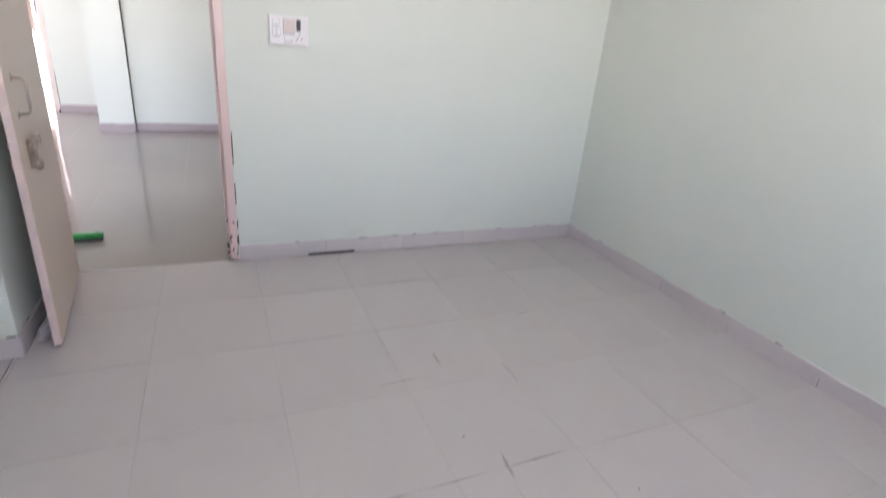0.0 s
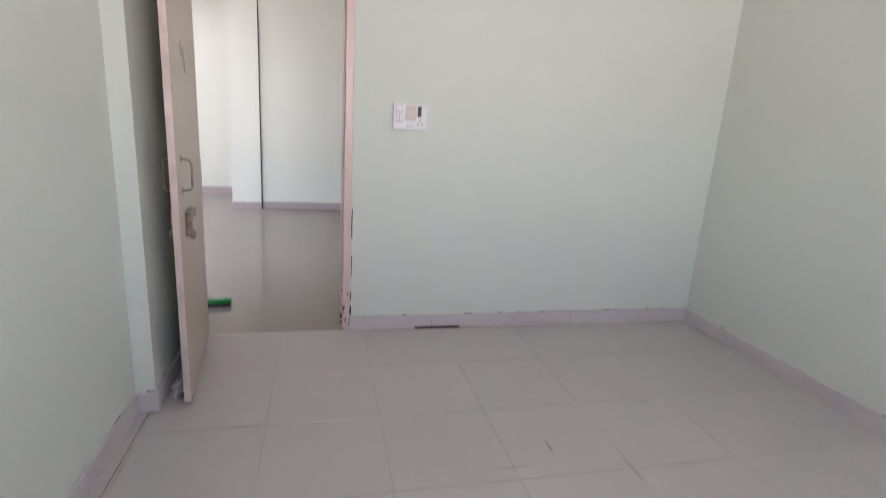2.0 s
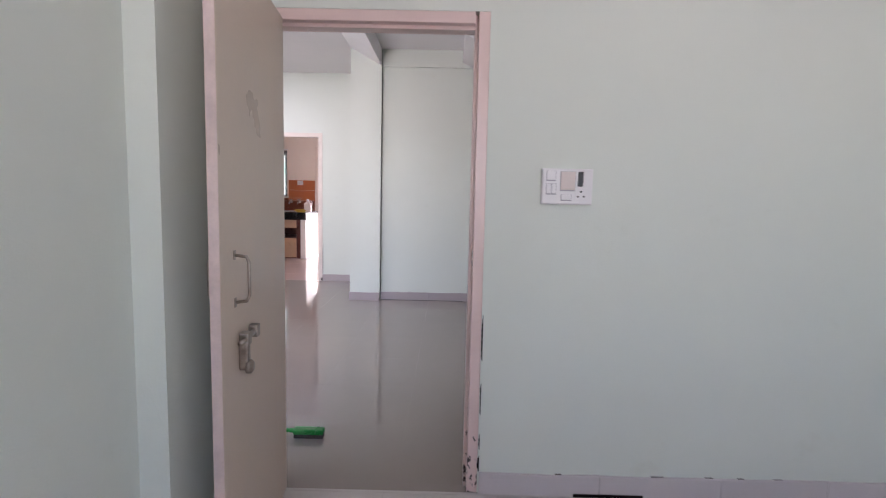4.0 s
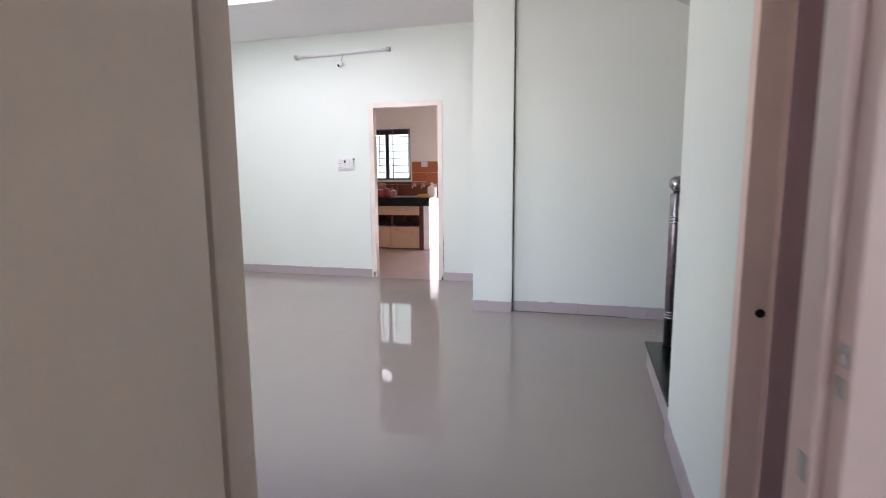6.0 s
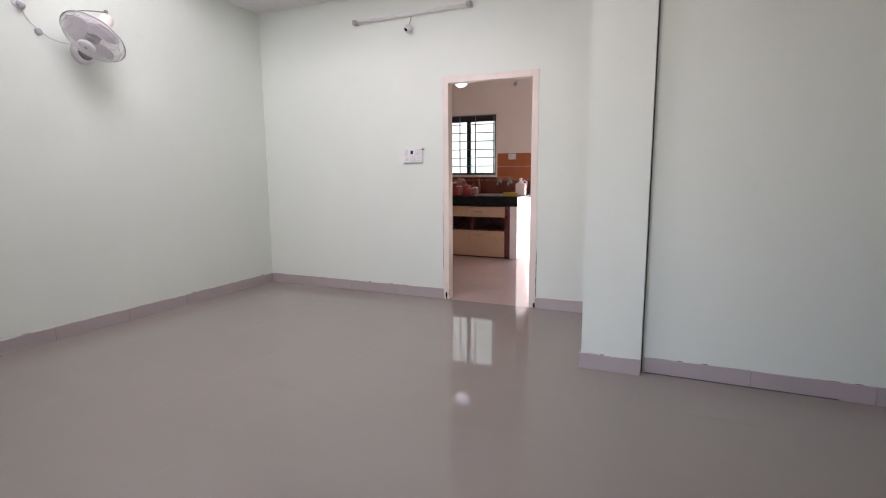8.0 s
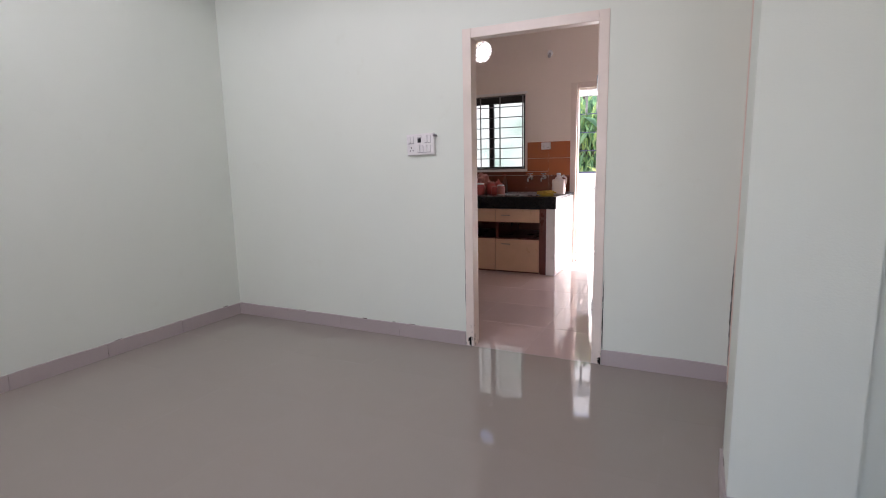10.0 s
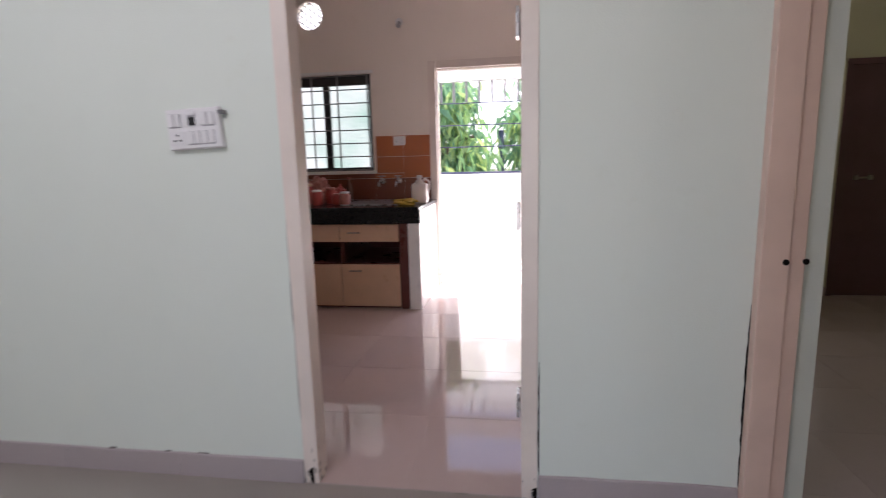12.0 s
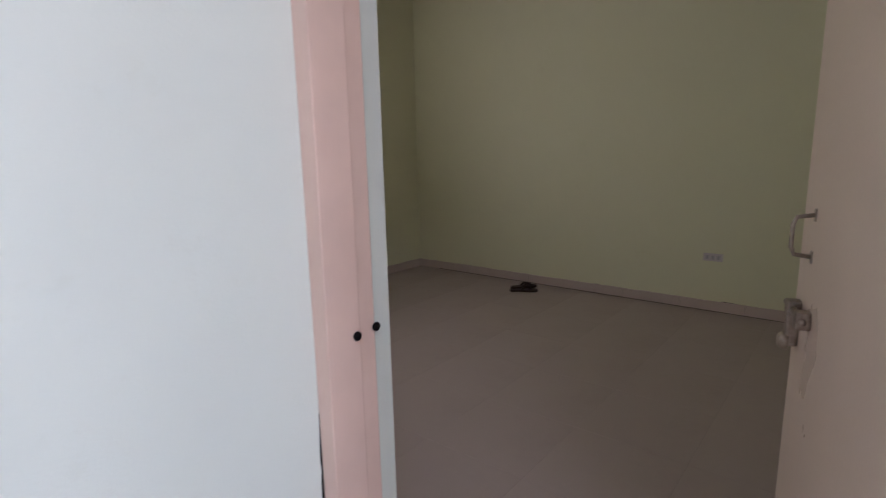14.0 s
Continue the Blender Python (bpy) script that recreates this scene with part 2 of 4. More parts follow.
def leaf_material():
    m, t, b = nodes_of("mango_leaf", 0.38)
    g = t.nodes.new("ShaderNodeNewGeometry")
    c = ramp(t, g.outputs["Random Per Island"], [(0.0, (0.14, 0.28, 0.17)), (0.5, (0.26, 0.44, 0.22)), (0.85, (0.40, 0.56, 0.22)), (1.0, (0.55, 0.64, 0.24))])
    t.links.new(c.outputs[0], b.inputs["Base Color"])
    tr = t.nodes.new("ShaderNodeBsdfTranslucent")
    t.links.new(c.outputs[0], tr.inputs[0])
    both = t.nodes.new("ShaderNodeMixShader")
    both.inputs[0].default_value = 0.5
    t.links.new(b.outputs[0], both.inputs[1])
    t.links.new(tr.outputs[0], both.inputs[2])
    t.links.new(both.outputs[0], t.nodes["Material Output"].inputs[0])
    return m


M_LEAVES = leaf_material()


# ---- building helpers ----
def bx(bm, x0, x1, y0, y1, z0, z1, bevel=0.0, m=None):
    """A box between two corners, with its edges rounded off by bevel."""
    part_bm = bmesh.new()
    bmesh.ops.create_cube(part_bm, size=1.0)
    for v in part_bm.verts:
        v.co = Vector((x0 + (v.co.x + 0.5) * (x1 - x0), y0 + (v.co.y + 0.5) * (y1 - y0), z0 + (v.co.z + 0.5) * (z1 - z0)))
    if bevel:
        bmesh.ops.bevel(part_bm, geom=part_bm.edges[:], offset=bevel, segments=2, affect="EDGES", profile=0.6)
    join(bm, part_bm, m)
    return bm


def join(bm, other, m=None):
    if m is not None:
        bmesh.ops.transform(other, matrix=m, verts=other.verts[:])
    tmp = bpy.data.meshes.new("tmp")
    other.to_mesh(tmp)
    other.free()
    bm.from_mesh(tmp)
    bpy.data.meshes.remove(tmp)
    return bm


def spun(bm, profile, centre, axis=(0, 0, 1), steps=24):
    """A turned body: profile is a row of (radius, height)."""
    o = bmesh.new()
    rings = []
    for r, h in profile:
        rings.append([o.verts.new((max(r, 1e-4) * math.cos(a), max(r, 1e-4) * math.sin(a), h)) for a in (2 * math.pi * i / steps for i in range(steps))])
    for a, b in zip(rings, rings[1:]):
        for i in range(steps):
            o.faces.new((a[i], a[(i + 1) % steps], b[(i + 1) % steps], b[i]))
    o.faces.new(rings[0][::-1])
    o.faces.new(rings[-1])
    for f in o.faces:
        f.smooth = True
    turn = Vector((0, 0, 1)).rotation_difference(Vector(axis)).to_matrix().to_4x4()
    return join(bm, o, Matrix.Translation(centre) @ turn)


def rod(bm, a, b, r, steps=12):
    a, b = Vector(a), Vector(b)
    return spun(bm, [(r, 0), (r, (b - a).length)], a, (b - a).normalized(), steps)


def tube(bm, points, r, steps=10):
    """A bent round bar through the points."""
    o = bmesh.new()
    pts = [Vector(p) for p in points]
    rings = []
    for i, p in enumerate(pts):
        d = (pts[min(i + 1, len(pts) - 1)] - pts[max(i - 1, 0)]).normalized()
        q = Vector((0, 0, 1)).rotation_difference(d)
        rings.append([o.verts.new(p + q @ Vector((r * math.cos(2 * math.pi * k / steps), r * math.sin(2 * math.pi * k / steps), 0))) for k in range(steps)])
    for a, b in zip(rings, rings[1:]):
        for k in range(steps):
            o.faces.new((a[k], a[(k + 1) % steps], b[(k + 1) % steps], b[k]))
    o.faces.new(rings[0][::-1])
    o.faces.new(rings[-1])
    for f in o.faces:
        f.smooth = True
    return join(bm, o)


def mesh_ob(name, bm, material):
    bmesh.ops.recalc_face_normals(bm, faces=bm.faces[:])
    data = bpy.data.meshes.new(name)
    bm.to_mesh(data)
    bm.free()
    data.materials.append(material)
    return new(name, data)


def thing(name, at, label, category, group="", kind=""):
    """An empty at the base of a thing that is made of parts."""
    e = new(name)
    e.empty_display_size = 0.05
    e.matrix_basis = Matrix.Translation(at)
    return tagged(e, label, category, group, kind)


def origin_of(ob):
    m = ob.matrix_basis.copy()
    p = ob.parent
    while p is not None:
        m = p.matrix_basis @ ob.matrix_parent_inverse @ m
        ob, p = p, p.parent
    return m


def part(name, bm, material, parent, label=""):
    """Links bm, which is given in world places, as one mesh under a thing or a part."""
    ob = mesh_ob(name, bm, material)
    ob.parent = parent
    ob.matrix_parent_inverse = origin_of(parent).inverted()
    return tagged(ob, label)


def single(name, bm, material, label, category="", group="", kind=""):
    return tagged(mesh_ob(name, bm, material), label, category, group, kind)


def solid(name, boxes, material, label, kind="structure"):
    bm = bmesh.new()
    for b in boxes:
        bx(bm, *b)
    return single(name, bm, material, label, kind=kind)


def cut_wall(along, a0, a1, b0, b1, z0, z1, holes):
    """Boxes of a wall that runs along x or y from a0 to a1, b0 to b1 thick, with holes (from, to, bottom, top)."""
    out = []
    cuts = sorted({a0, a1, *[h[0] for h in holes], *[h[1] for h in holes]})
    for p, q in zip(cuts, cuts[1:]):
        levels = [(z0, z1)]
        for h0, h1, lo, hi in holes:
            if h0 <= p + 1e-6 and q - 1e-6 <= h1:
                levels = [r for l, u in levels for r in ((l, min(u, lo)), (max(l, hi), u)) if r[1] - r[0] > 1e-6]
        for l, u in levels:
            out.append((p, q, b0, b1, l, u) if along == "x" else (b0, b1, p, q, l, u))
    return out


# ---- plan ----
CZ = 3.0            # ceiling
HL = -5.13          # hall: wall with the fan
KY = 5.468          # hall: kitchen wall
FY = 8.89           # kitchen: back wall
PX0, PX1, PY = -1.316, -0.953, 4.12   # pillar
SY = 4.19           # wall behind the stairs
DX = -1.256         # wall of the back bedroom's door
RX, RY = 2.63, 8.64  # back bedroom: far corner
LX = -0.968          # bedroom: near wall
WX = -1.045          # back bedroom: inside of its door wall
BX = 2.492          # bedroom: long bare wall

# The second hole is an unseen opening, added for the hall's light.
solid("wall_1", cut_wall("x", -5.25, 2.612, 0.0, 0.12, 0, CZ, [(-0.922, 0.014, 0, 2.045), (-2.95, -1.3, 0.2, 2.35)]), M_MINT,
      "pale mint painted plaster wall with a door opening")
solid("wall_2", [(-1.09, LX, -4.72, 0.0, 0, CZ), (LX, -0.885, -0.84, 0.0, 0, CZ)], M_MINT, "pale mint plaster wall with a flat column beside the door")
solid("wall_3", [(BX, 2.612, -4.72, 0.0, 0, CZ)], M_MINT, "long bare pale mint plaster wall of the bedroom")
solid("wall_4", cut_wall("x", LX, BX, -4.72, -4.6, 0, CZ, [(0.0, 1.5, 0.95, 2.25)]), M_MINT, "unseen pale mint plaster wall with an added window opening")
solid("beam_1", [(-0.885, BX, -0.155, 0.0, 2.59, CZ)], M_MINT, "pale mint plastered beam over the door wall")
# Slabs added out of view to stop the sun at the two openings.
solid("sun_blocker_1", [(-0.3, 1.8, -5.6, -4.72, 2.35, 2.43)], M_CEMENT, "unseen cement slab keeping sun out of the bedroom window")
solid("sun_blocker_2", [(-3.2, -1.1, -1.2, 0.0, 2.45, 2.53)], M_CEMENT, "unseen cement slab keeping sun out of the hall opening")
solid("ceiling_1", [(-1.07, 2.612, -4.72, 0.12, CZ, 3.12)], M_CEIL, "white painted plaster ceiling of the bedroom")

solid("wall_5", [(-5.25, HL, 0.12, FY + 0.12, 0, 3.7)], M_MINT, "pale mint plaster side wall of the hall")
solid("wall_6", cut_wall("x", HL, WX, KY, KY + 0.12, 0, CZ, [(-2.907, -1.972, 0, 2.155)]), M_MINT, "pale mint plaster wall with the kitchen doorway")
solid("wall_7", cut_wall("y", 4.46, KY, DX, WX, 0, CZ, [(4.495, KY, 0, 2.13)]), M_MINT, "pale mint plaster wall with the back bedroom doorway")
solid("pillar", [(PX0, PX1, PY, 4.46, 0, CZ)], M_MINT, "square pale mint plastered pillar in the hall")
solid("wall_8", [(PX1 + 0.007, 2.72, SY, 4.31, 0, CZ), (PX1 + 0.007, 2.6, SY - 0.04, SY, 2.80, CZ)], M_MINT, "pale mint plaster wall behind the stairs")
solid("pillar_joint", [(PX1, PX1 + 0.007, SY - 0.004, 4.31, 0, CZ)], M_JOINT, "dark open joint between pillar and wall")
solid("wall_9", cut_wall("y", 0.12, 1.955, 0.1, 0.22, 0, CZ, [(0.16, 0.96, 0, 2.1)]) + [(0.22, 2.72, 1.835, 1.955, 0, CZ)], M_MINT, "pale mint plaster wall between bedroom door and stairs")
solid("wall_10", [(2.6, 2.72, 1.955, SY, 0, CZ)], M_MINT, "pale mint plaster wall at the back of the stairs")
SKX, SKY0, SKY1 = -2.72, 2.02, 4.2
solid("ceiling_2", [(HL, SKX, 0.12, SKY0, CZ, 3.12), (HL, SKX, SKY1, KY + 0.12, CZ, 3.12), (SKX, WX, 0.12, KY + 0.12, CZ, 3.12), (WX, 2.72, 0.12, 4.31, CZ, 3.12)], M_CEIL,
      "white painted hall ceiling with a skylight opening")
solid("skylight_kerb", [(HL, SKX, SKY0 - 0.12, SKY0, 3.12, 3.7), (HL, SKX, SKY1, SKY1 + 0.12, 3.12, 3.7), (SKX, SKX + 0.12, SKY0 - 0.12, SKY1 + 0.12, 3.12, 3.7)],
      M_MINT, "pale plastered kerb round the skylight opening")
solid("skylight_cover", [(HL - 0.1, SKX + 0.12, SKY0 - 0.12, SKY1 + 0.12, 3.7, 3.72)], M_WHITE_PLASTIC, "white roof sheet over the skylight")

bm = bmesh.new()
sec = [(PX0, CZ), (PX1, 2.80), (PX1, CZ + 0.02), (PX0, CZ + 0.02)]
va, vb = ([bm.verts.new((x, y, z)) for x, z in sec] for y in (0.12, PY))
for i in range(4):
    bm.faces.new((va[i], va[(i + 1) % 4], vb[(i + 1) % 4], vb[i]))
bm.faces.new(va[::-1])
bm.faces.new(vb)
single("beam_2", bm, M_CEIL, "white painted ceiling beam with a sloping underside", kind="structure")

solid("wall_11", [(-1.165, WX, KY + 0.12, FY, 0, CZ)], M_CREAM, "cream painted plaster wall of the kitchen")
solid("wall_13", [(WX, WX + 0.004, KY + 0.12, RY, 0, CZ)], M_MINT_TONED, "mint plaster wall of the back bedroom, its dim tint painted in")
solid("wall_14", [(RX, RX + 0.12, 4.31, RY + 0.12, 0, CZ)], M_MINT_TONED, "mint plaster wall of the back bedroom, its dim tint painted in")
R2W, R2D = (-0.55, 0.52, 0.87, 2.13), (0.66, 1.30, 0, 2.04)
solid("wall_15", cut_wall("x", WX, RX, RY, RY + 0.12, 0, CZ, [R2W, R2D]), M_MINT_TONED, "mint plaster wall with window and closed door, its dim tint painted in")
solid("wall_16", [(WX, RX, 4.31, 4.314, 0, CZ)], M_MINT_TONED, "mint plaster wall of the back bedroom, its dim tint painted in")
solid("ceiling_5", [(WX, RX + 0.12, 4.31, KY + 0.12, CZ, 3.12)], M_CEIL, "white painted plaster ceiling by the back bedroom door")
solid("ceiling_3", [(-1.165, RX + 0.12, KY + 0.12, FY + 0.12, CZ, 3.12)], M_CEIL, "white painted plaster ceiling of the back bedroom")
solid("ceiling_4", [(-5.25, -1.165, KY + 0.12, FY + 0.12, CZ, 3.12)], M_CEIL, "white painted plaster ceiling of the kitchen")

# kitchen back wall, with a round vent hole
KW, KD = (-4.515, -3.535, 1.205, 2.165), (-2.945, -1.885, 0, 2.25)
VX, VZ, VR = -4.13, 2.745, 0.135
bm = bmesh.new()
for b in cut_wall("x", HL, -1.165, FY, FY + 0.12, 0, CZ, [KW, KD, (VX - 0.2, VX + 0.2, VZ - 0.2, VZ + 0.2)]):
    bx(bm, *b)
o = bmesh.new()
ring = {}
for side, y in enumerate((FY, FY + 0.12)):
    for i in range(32):
        a = 2 * math.pi * (i + 0.5) / 32
        c, s = math.cos(a), math.sin(a)
        k = 0.2 / max(abs(c), abs(s))
        ring[side, 0, i] = o.verts.new((VX + VR * c, y, VZ + VR * s))
        ring[side, 1, i] = o.verts.new((VX + k * c, y, VZ + k * s))
for i in range(32):
    j = (i + 1) % 32
    for side in (0, 1):
        o.faces.new((ring[side, 0, i], ring[side, 0, j], ring[side, 1, j], ring[side, 1, i]))
    o.faces.new((ring[0, 0, i], ring[0, 0, j], ring[1, 0, j], ring[1, 0, i]))
join(bm, o)
single("wall_12", bm, M_CREAM, "cream plaster kitchen wall with window, vent hole and back door", kind="structure")
solid("wall_17", [(HL, HL + 0.004, KY + 0.12, FY, 0, CZ)], M_CREAM, "cream painted plaster side wall of the kitchen")
solid("wall_18", [(HL, -2.907, KY + 0.12, KY + 0.124, 0, CZ), (-1.972, -1.165, KY + 0.12, KY + 0.124, 0, CZ), (-2.907, -1.972, KY + 0.12, KY + 0.124, 2.155, CZ)],
      M_CREAM, "cream painted kitchen side of the doorway wall")


# ---- doors ----
def frame_parts(door, along, a0, a1, b0, b1, top, w, material, rebate, hinge_side_shade=None):
    """Two jambs and a head; rebate: which side of the depth has the step for the leaf (0 near, 1 far)."""
    deep = b0 + (b1 - b0) * 0.62 if rebate else b0 + (b1 - b0) * 0.38
    step = 0.014
    wide, thin = (b0, deep) if rebate else (deep, b1), (deep, b1) if rebate else (b0, deep)
    for name, p, q, s in (("jamb", a0, a0 + w, 1), ("jamb", a1 - w, a1, -1)):
        bm = bmesh.new()
        for (c0, c1), cut in ((wide, 0), (thin, step)):
            u0, u1 = (p, q - cut) if s > 0 else (p + cut, q)
            bx(bm, *((u0, u1, c0, c1, 0, top) if along == "x" else (c0, c1, u0, u1, 0, top)), bevel=0.003)
        part(name, bm, hinge_side_shade if hinge_side_shade and s > 0 else material, door)
    bm = bmesh.new()
    for (c0, c1), cut in ((wide, 0), (thin, step)):
        bx(bm, *((a0 + w, a1 - w, c0, c1, top - w + cut, top) if along == "x" else (c0, c1, a0 + w, a1 - w, top - w + cut, top)), bevel=0.003)
    part("head", bm, material, door)


def leaf_with_fittings(door, m, width, height, label, lift=0.0, inset=0.16, h0=0.98, h1=1.12):
    """A flush leaf hinged on the z axis of m, reaching along +x; its open face looks along +y, with latch and handles."""
    bm = bmesh.new()
    bx(bm, 0.0, width, -0.03, 0.0, 0.012, height, bevel=0.003, m=m)
    leaf = part("leaf", bm, M_LEAF, door, label)
    bm = bmesh.new()
    bx(bm, width, width + 0.003, -0.029, -0.001, 0.015, height - 0.003, bevel=0.001, m=m)
    part("lipping", bm, M_LIPPING, leaf, "pale pink edge strip")
    for side in (1, -1):
        y = 0.0 if side > 0 else -0.03
        bm = bmesh.new()
        tube(bm, [(width - 0.12, y, h0), (width - 0.12, y + side * 0.035, h0 + 0.005), (width - 0.12, y + side * 0.042, h0 + 0.022), (width - 0.12, y + side * 0.042, h1 - 0.022),
                  (width - 0.12, y + side * 0.035, h1 - 0.005), (width - 0.12, y, h1)], 0.005)
        for z in (h0, h1):
            bx(bm, width - 0.128, width - 0.112, min(y, y + side * 0.003), max(y, y + side * 0.003), z - 0.014, z + 0.014, bevel=0.001)
        bmesh.ops.transform(bm, matrix=m, verts=bm.verts[:])
        part("handle", bm, M_BRASS, leaf, "worn metal pull handle")
        bm = bmesh.new()
        e, z, c = y + side * 0.018, 0.86 + lift, width - inset
        rod(bm, (c - 0.13, e, z), (c + 0.055, e, z), 0.0085)
        for x in (c - 0.105, c - 0.005):
            bx(bm, x - 0.018, x + 0.018, min(y, y + side * 0.030), max(y, y + side * 0.030), z - 0.020, z + 0.020, bevel=0.005)
        bx(bm, c - 0.015, c + 0.015, min(y, y + side * 0.028), max(y, y + side * 0.028), z - 0.095, z - 0.01, bevel=0.006)
        spun(bm, [(0.022, 0), (0.022, 0.012), (0.014, 0.02)], (c, y + side * 0.02, z - 0.085), (0, side, 0), 16)
        bmesh.ops.transform(bm, matrix=m, verts=bm.verts[:])
        part("latch", bm, M_BRASS, leaf, "sliding door latch with hasp")
    return leaf


door1 = thing("door_1", (-0.4, 0.06, 0), "open pink beige flush door in a chipped pink frame", "door", kind="structure")
# Left jamb takes the leaf's darker beige, its shade put into the colour.
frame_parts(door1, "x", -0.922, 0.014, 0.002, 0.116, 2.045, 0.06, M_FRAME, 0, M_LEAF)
leaf1 = leaf_with_fittings(door1, pose(-0.822, -0.015, 0, 0, 0, -84.6), 0.80, 2.0, "pink beige painted flush door leaf, standing open")
bm = bmesh.new()
rod(bm, (-0.78, -0.77, 1.90), (-0.83, -0.77, 1.90), 0.005)
part("bolt", bm, M_BRASS, leaf1)
for x, y0, y1, z0, z1 in ((-0.032, 0.010, 0.030, 1.045, 1.072), (-0.032, 0.010, 0.030, 1.010, 1.032), (-0.046, 0.052, 0.072, 0.885, 0.918)):
    bm = bmesh.new()
    bx(bm, x - 0.0025, x + 0.001, y0, y1, z0, z1, bevel=0.0008)
    part("strike_plate", bm, M_STEEL, door1, "small worn steel strike plate")

door2 = thing("door_2", (-2.44, KY + 0.05, 0), "chipped cream enamelled frame of the kitchen doorway", "door frame", kind="structure")
frame_parts(door2, "x", -2.907, -1.972, KY - 0.006, KY + 0.122, 2.155, 0.06, M_FRAME_CREAM, 1)
for z in (0.35, 1.08, 1.75):
    bm = bmesh.new()
    bx(bm, -2.049, -2.038, KY + 0.055, KY + 0.105, z - 0.05, z + 0.05, bevel=0.002)
    rod(bm, (-2.042, KY + 0.11, z - 0.05), (-2.042, KY + 0.11, z + 0.05), 0.007)
    part("hinge", bm, M_STEEL, door2, "bright steel hinge")

door3 = thing("door_3", (DX + 0.06, 5.0, 0), "open pink beige door in a peach enamelled frame", "door", kind="structure")
frame_parts(door3, "y", 4.495, KY, DX - 0.004, DX + 0.135, 2.13, 0.045, M_FRAME_PEACH, 1)
leaf_with_fittings(door3, pose(DX + 0.14, 4.545, 0, 0, 0, 14.5), 0.80, 2.08, "pink beige painted flush door leaf, pushed open", 0.06, 0.06, 1.055, 1.15)
for x, y in ((-1.186, KY - 0.046), (-1.150, KY - 0.033)):
    bm = bmesh.new()
    spun(bm, [(0.010, 0), (0.010, 0.004)], (x + (0.03 if y > KY - 0.04 else 0), y, 0.935), (0, -1, 0), 16)
    part("bolt_hole", bm, M_BLACK, door3, "round bolt hole")


def crack(x, y, z0, z1, w, facing, label, seed):
    """An uneven dark crack that runs up a wall face; facing: -1 for a face that looks along -y."""
    rng = random.Random(seed)
    bm = bmesh.new()
    n = 26
    rows = []
    for i in range(n + 1):
        k = i / n
        h = w * (0.25 + 0.75 * rng.random()) * math.sin(math.pi * min(1, k * 1.02 + 0.02)) ** 0.5 + 0.0004
        z = z0 + (z1 - z0) * k
        rows.append([bm.verts.new((x - h, y, z)), bm.verts.new((x + 0.001, y, z)), bm.verts.new((x - h, y + facing * 0.0012, z)), bm.verts.new((x + 0.001, y + facing * 0.0012, z))])
    for a, b in zip(rows, rows[1:]):
        bm.faces.new((a[2], a[3], b[3], b[2]))
        bm.faces.new((a[0], a[2], b[2], b[0]))
        bm.faces.new((a[1], a[3], b[3], b[1]))
    return single("wall_crack", bm, M_BLACK, label, kind="structure")


crack(DX - 0.004, KY, 0.10, 0.78, 0.008, -1, "dark crack between door frame and wall", 3)
crack(-2.907, KY, 0.10, 1.15, 0.005, -1, "dark crack beside the kitchen door frame", 4)
crack(-1.966, KY, 0.10, 0.55, 0.006, -1, "dark crack beside the kitchen door frame", 5)
crack(-2.868, KY - 0.0062, 0.0, 0.075, 0.035, -1, "dark worn foot of the kitchen door frame", 7)
crack(-1.974, KY - 0.0062, 0.0, 0.05, 0.03, -1, "dark worn foot of the kitchen door frame", 9)
for z0, z1, w, seed in ((0.10, 0.17, 0.012, 6), (0.20, 0.27, 0.006, 12), (0.36, 0.50, 0.006, 13), (0.60, 0.80, 0.008, 14)):
    crack(0.020, 0.0, z0, z1, w, -1, "dark chips between frame and bedroom wall", seed)

solid("floor_gap", [(PX1 + 0.02, 0.08, SY - 0.0150, SY - 0.0122, 0.0, 0.006)], M_JOINT, "dark open joint under the stair wall skirting")

solid("floor_gap_2", [(RX - 0.0150, RX - 0.0122, 4.4, RY - 0.3, 0.0, 0.005)], M_DIRT, "dark open joint under the back bedroom skirting")

door4 = thing("door_4", (0.97, RY, 0), "closed dark maroon enamelled door", "door", kind="structure")
frame_parts(door4, "x", R2D[0], R2D[1], RY - 0.006, RY + 0.114, 2.04, 0.05, M_DARK_DOOR, 1)
bm = bmesh.new()
bx(bm, R2D[0] + 0.05, R2D[1] - 0.05, RY + 0.02, RY + 0.055, 0.001, 1.99, bevel=0.003)
lf = part("leaf", bm, M_DARK_DOOR, door4)
bm = bmesh.new()
rod(bm, (0.80, RY + 0.008, 1.05), (0.95, RY + 0.008, 1.05), 0.008)
for x in (0.82, 0.93):
    bx(bm, x - 0.012, x + 0.012, RY - 0.002, RY + 0.02, 1.03, 1.07, bevel=0.002)
part("latch", bm, M_BRASS, lf)

door5 = thing("door_5", (-2.4, FY + 0.05, 0), "pale cream enamelled frame of the open back doorway", "door frame", kind="structure")
frame_parts(door5, "x", KD[0], KD[1], FY - 0.012, FY + 0.114, 2.25, 0.085, M_FRAME_CREAM, 0)


door6 = thing("door_6", (0.15, 0.56, 0), "closed dark door in a brown peach frame beside the stairs", "door", kind="structure")
frame_parts(door6, "y", 0.16, 0.96, 0.094, 0.21, 2.1, 0.06, M_FRAME_PEACH, 1)
bm = bmesh.new()
bx(bm, 0.175, 0.209, 0.222, 0.898, 0.01, 2.04, bevel=0.003)
part("leaf", bm, M_DARK_DOOR, door6, "dark closed door leaf")
bm = bmesh.new()
spun(bm, [(0.012, 0), (0.012, 0.004)], (0.145, 0.9, 0.89), (0, -1, 0), 16)
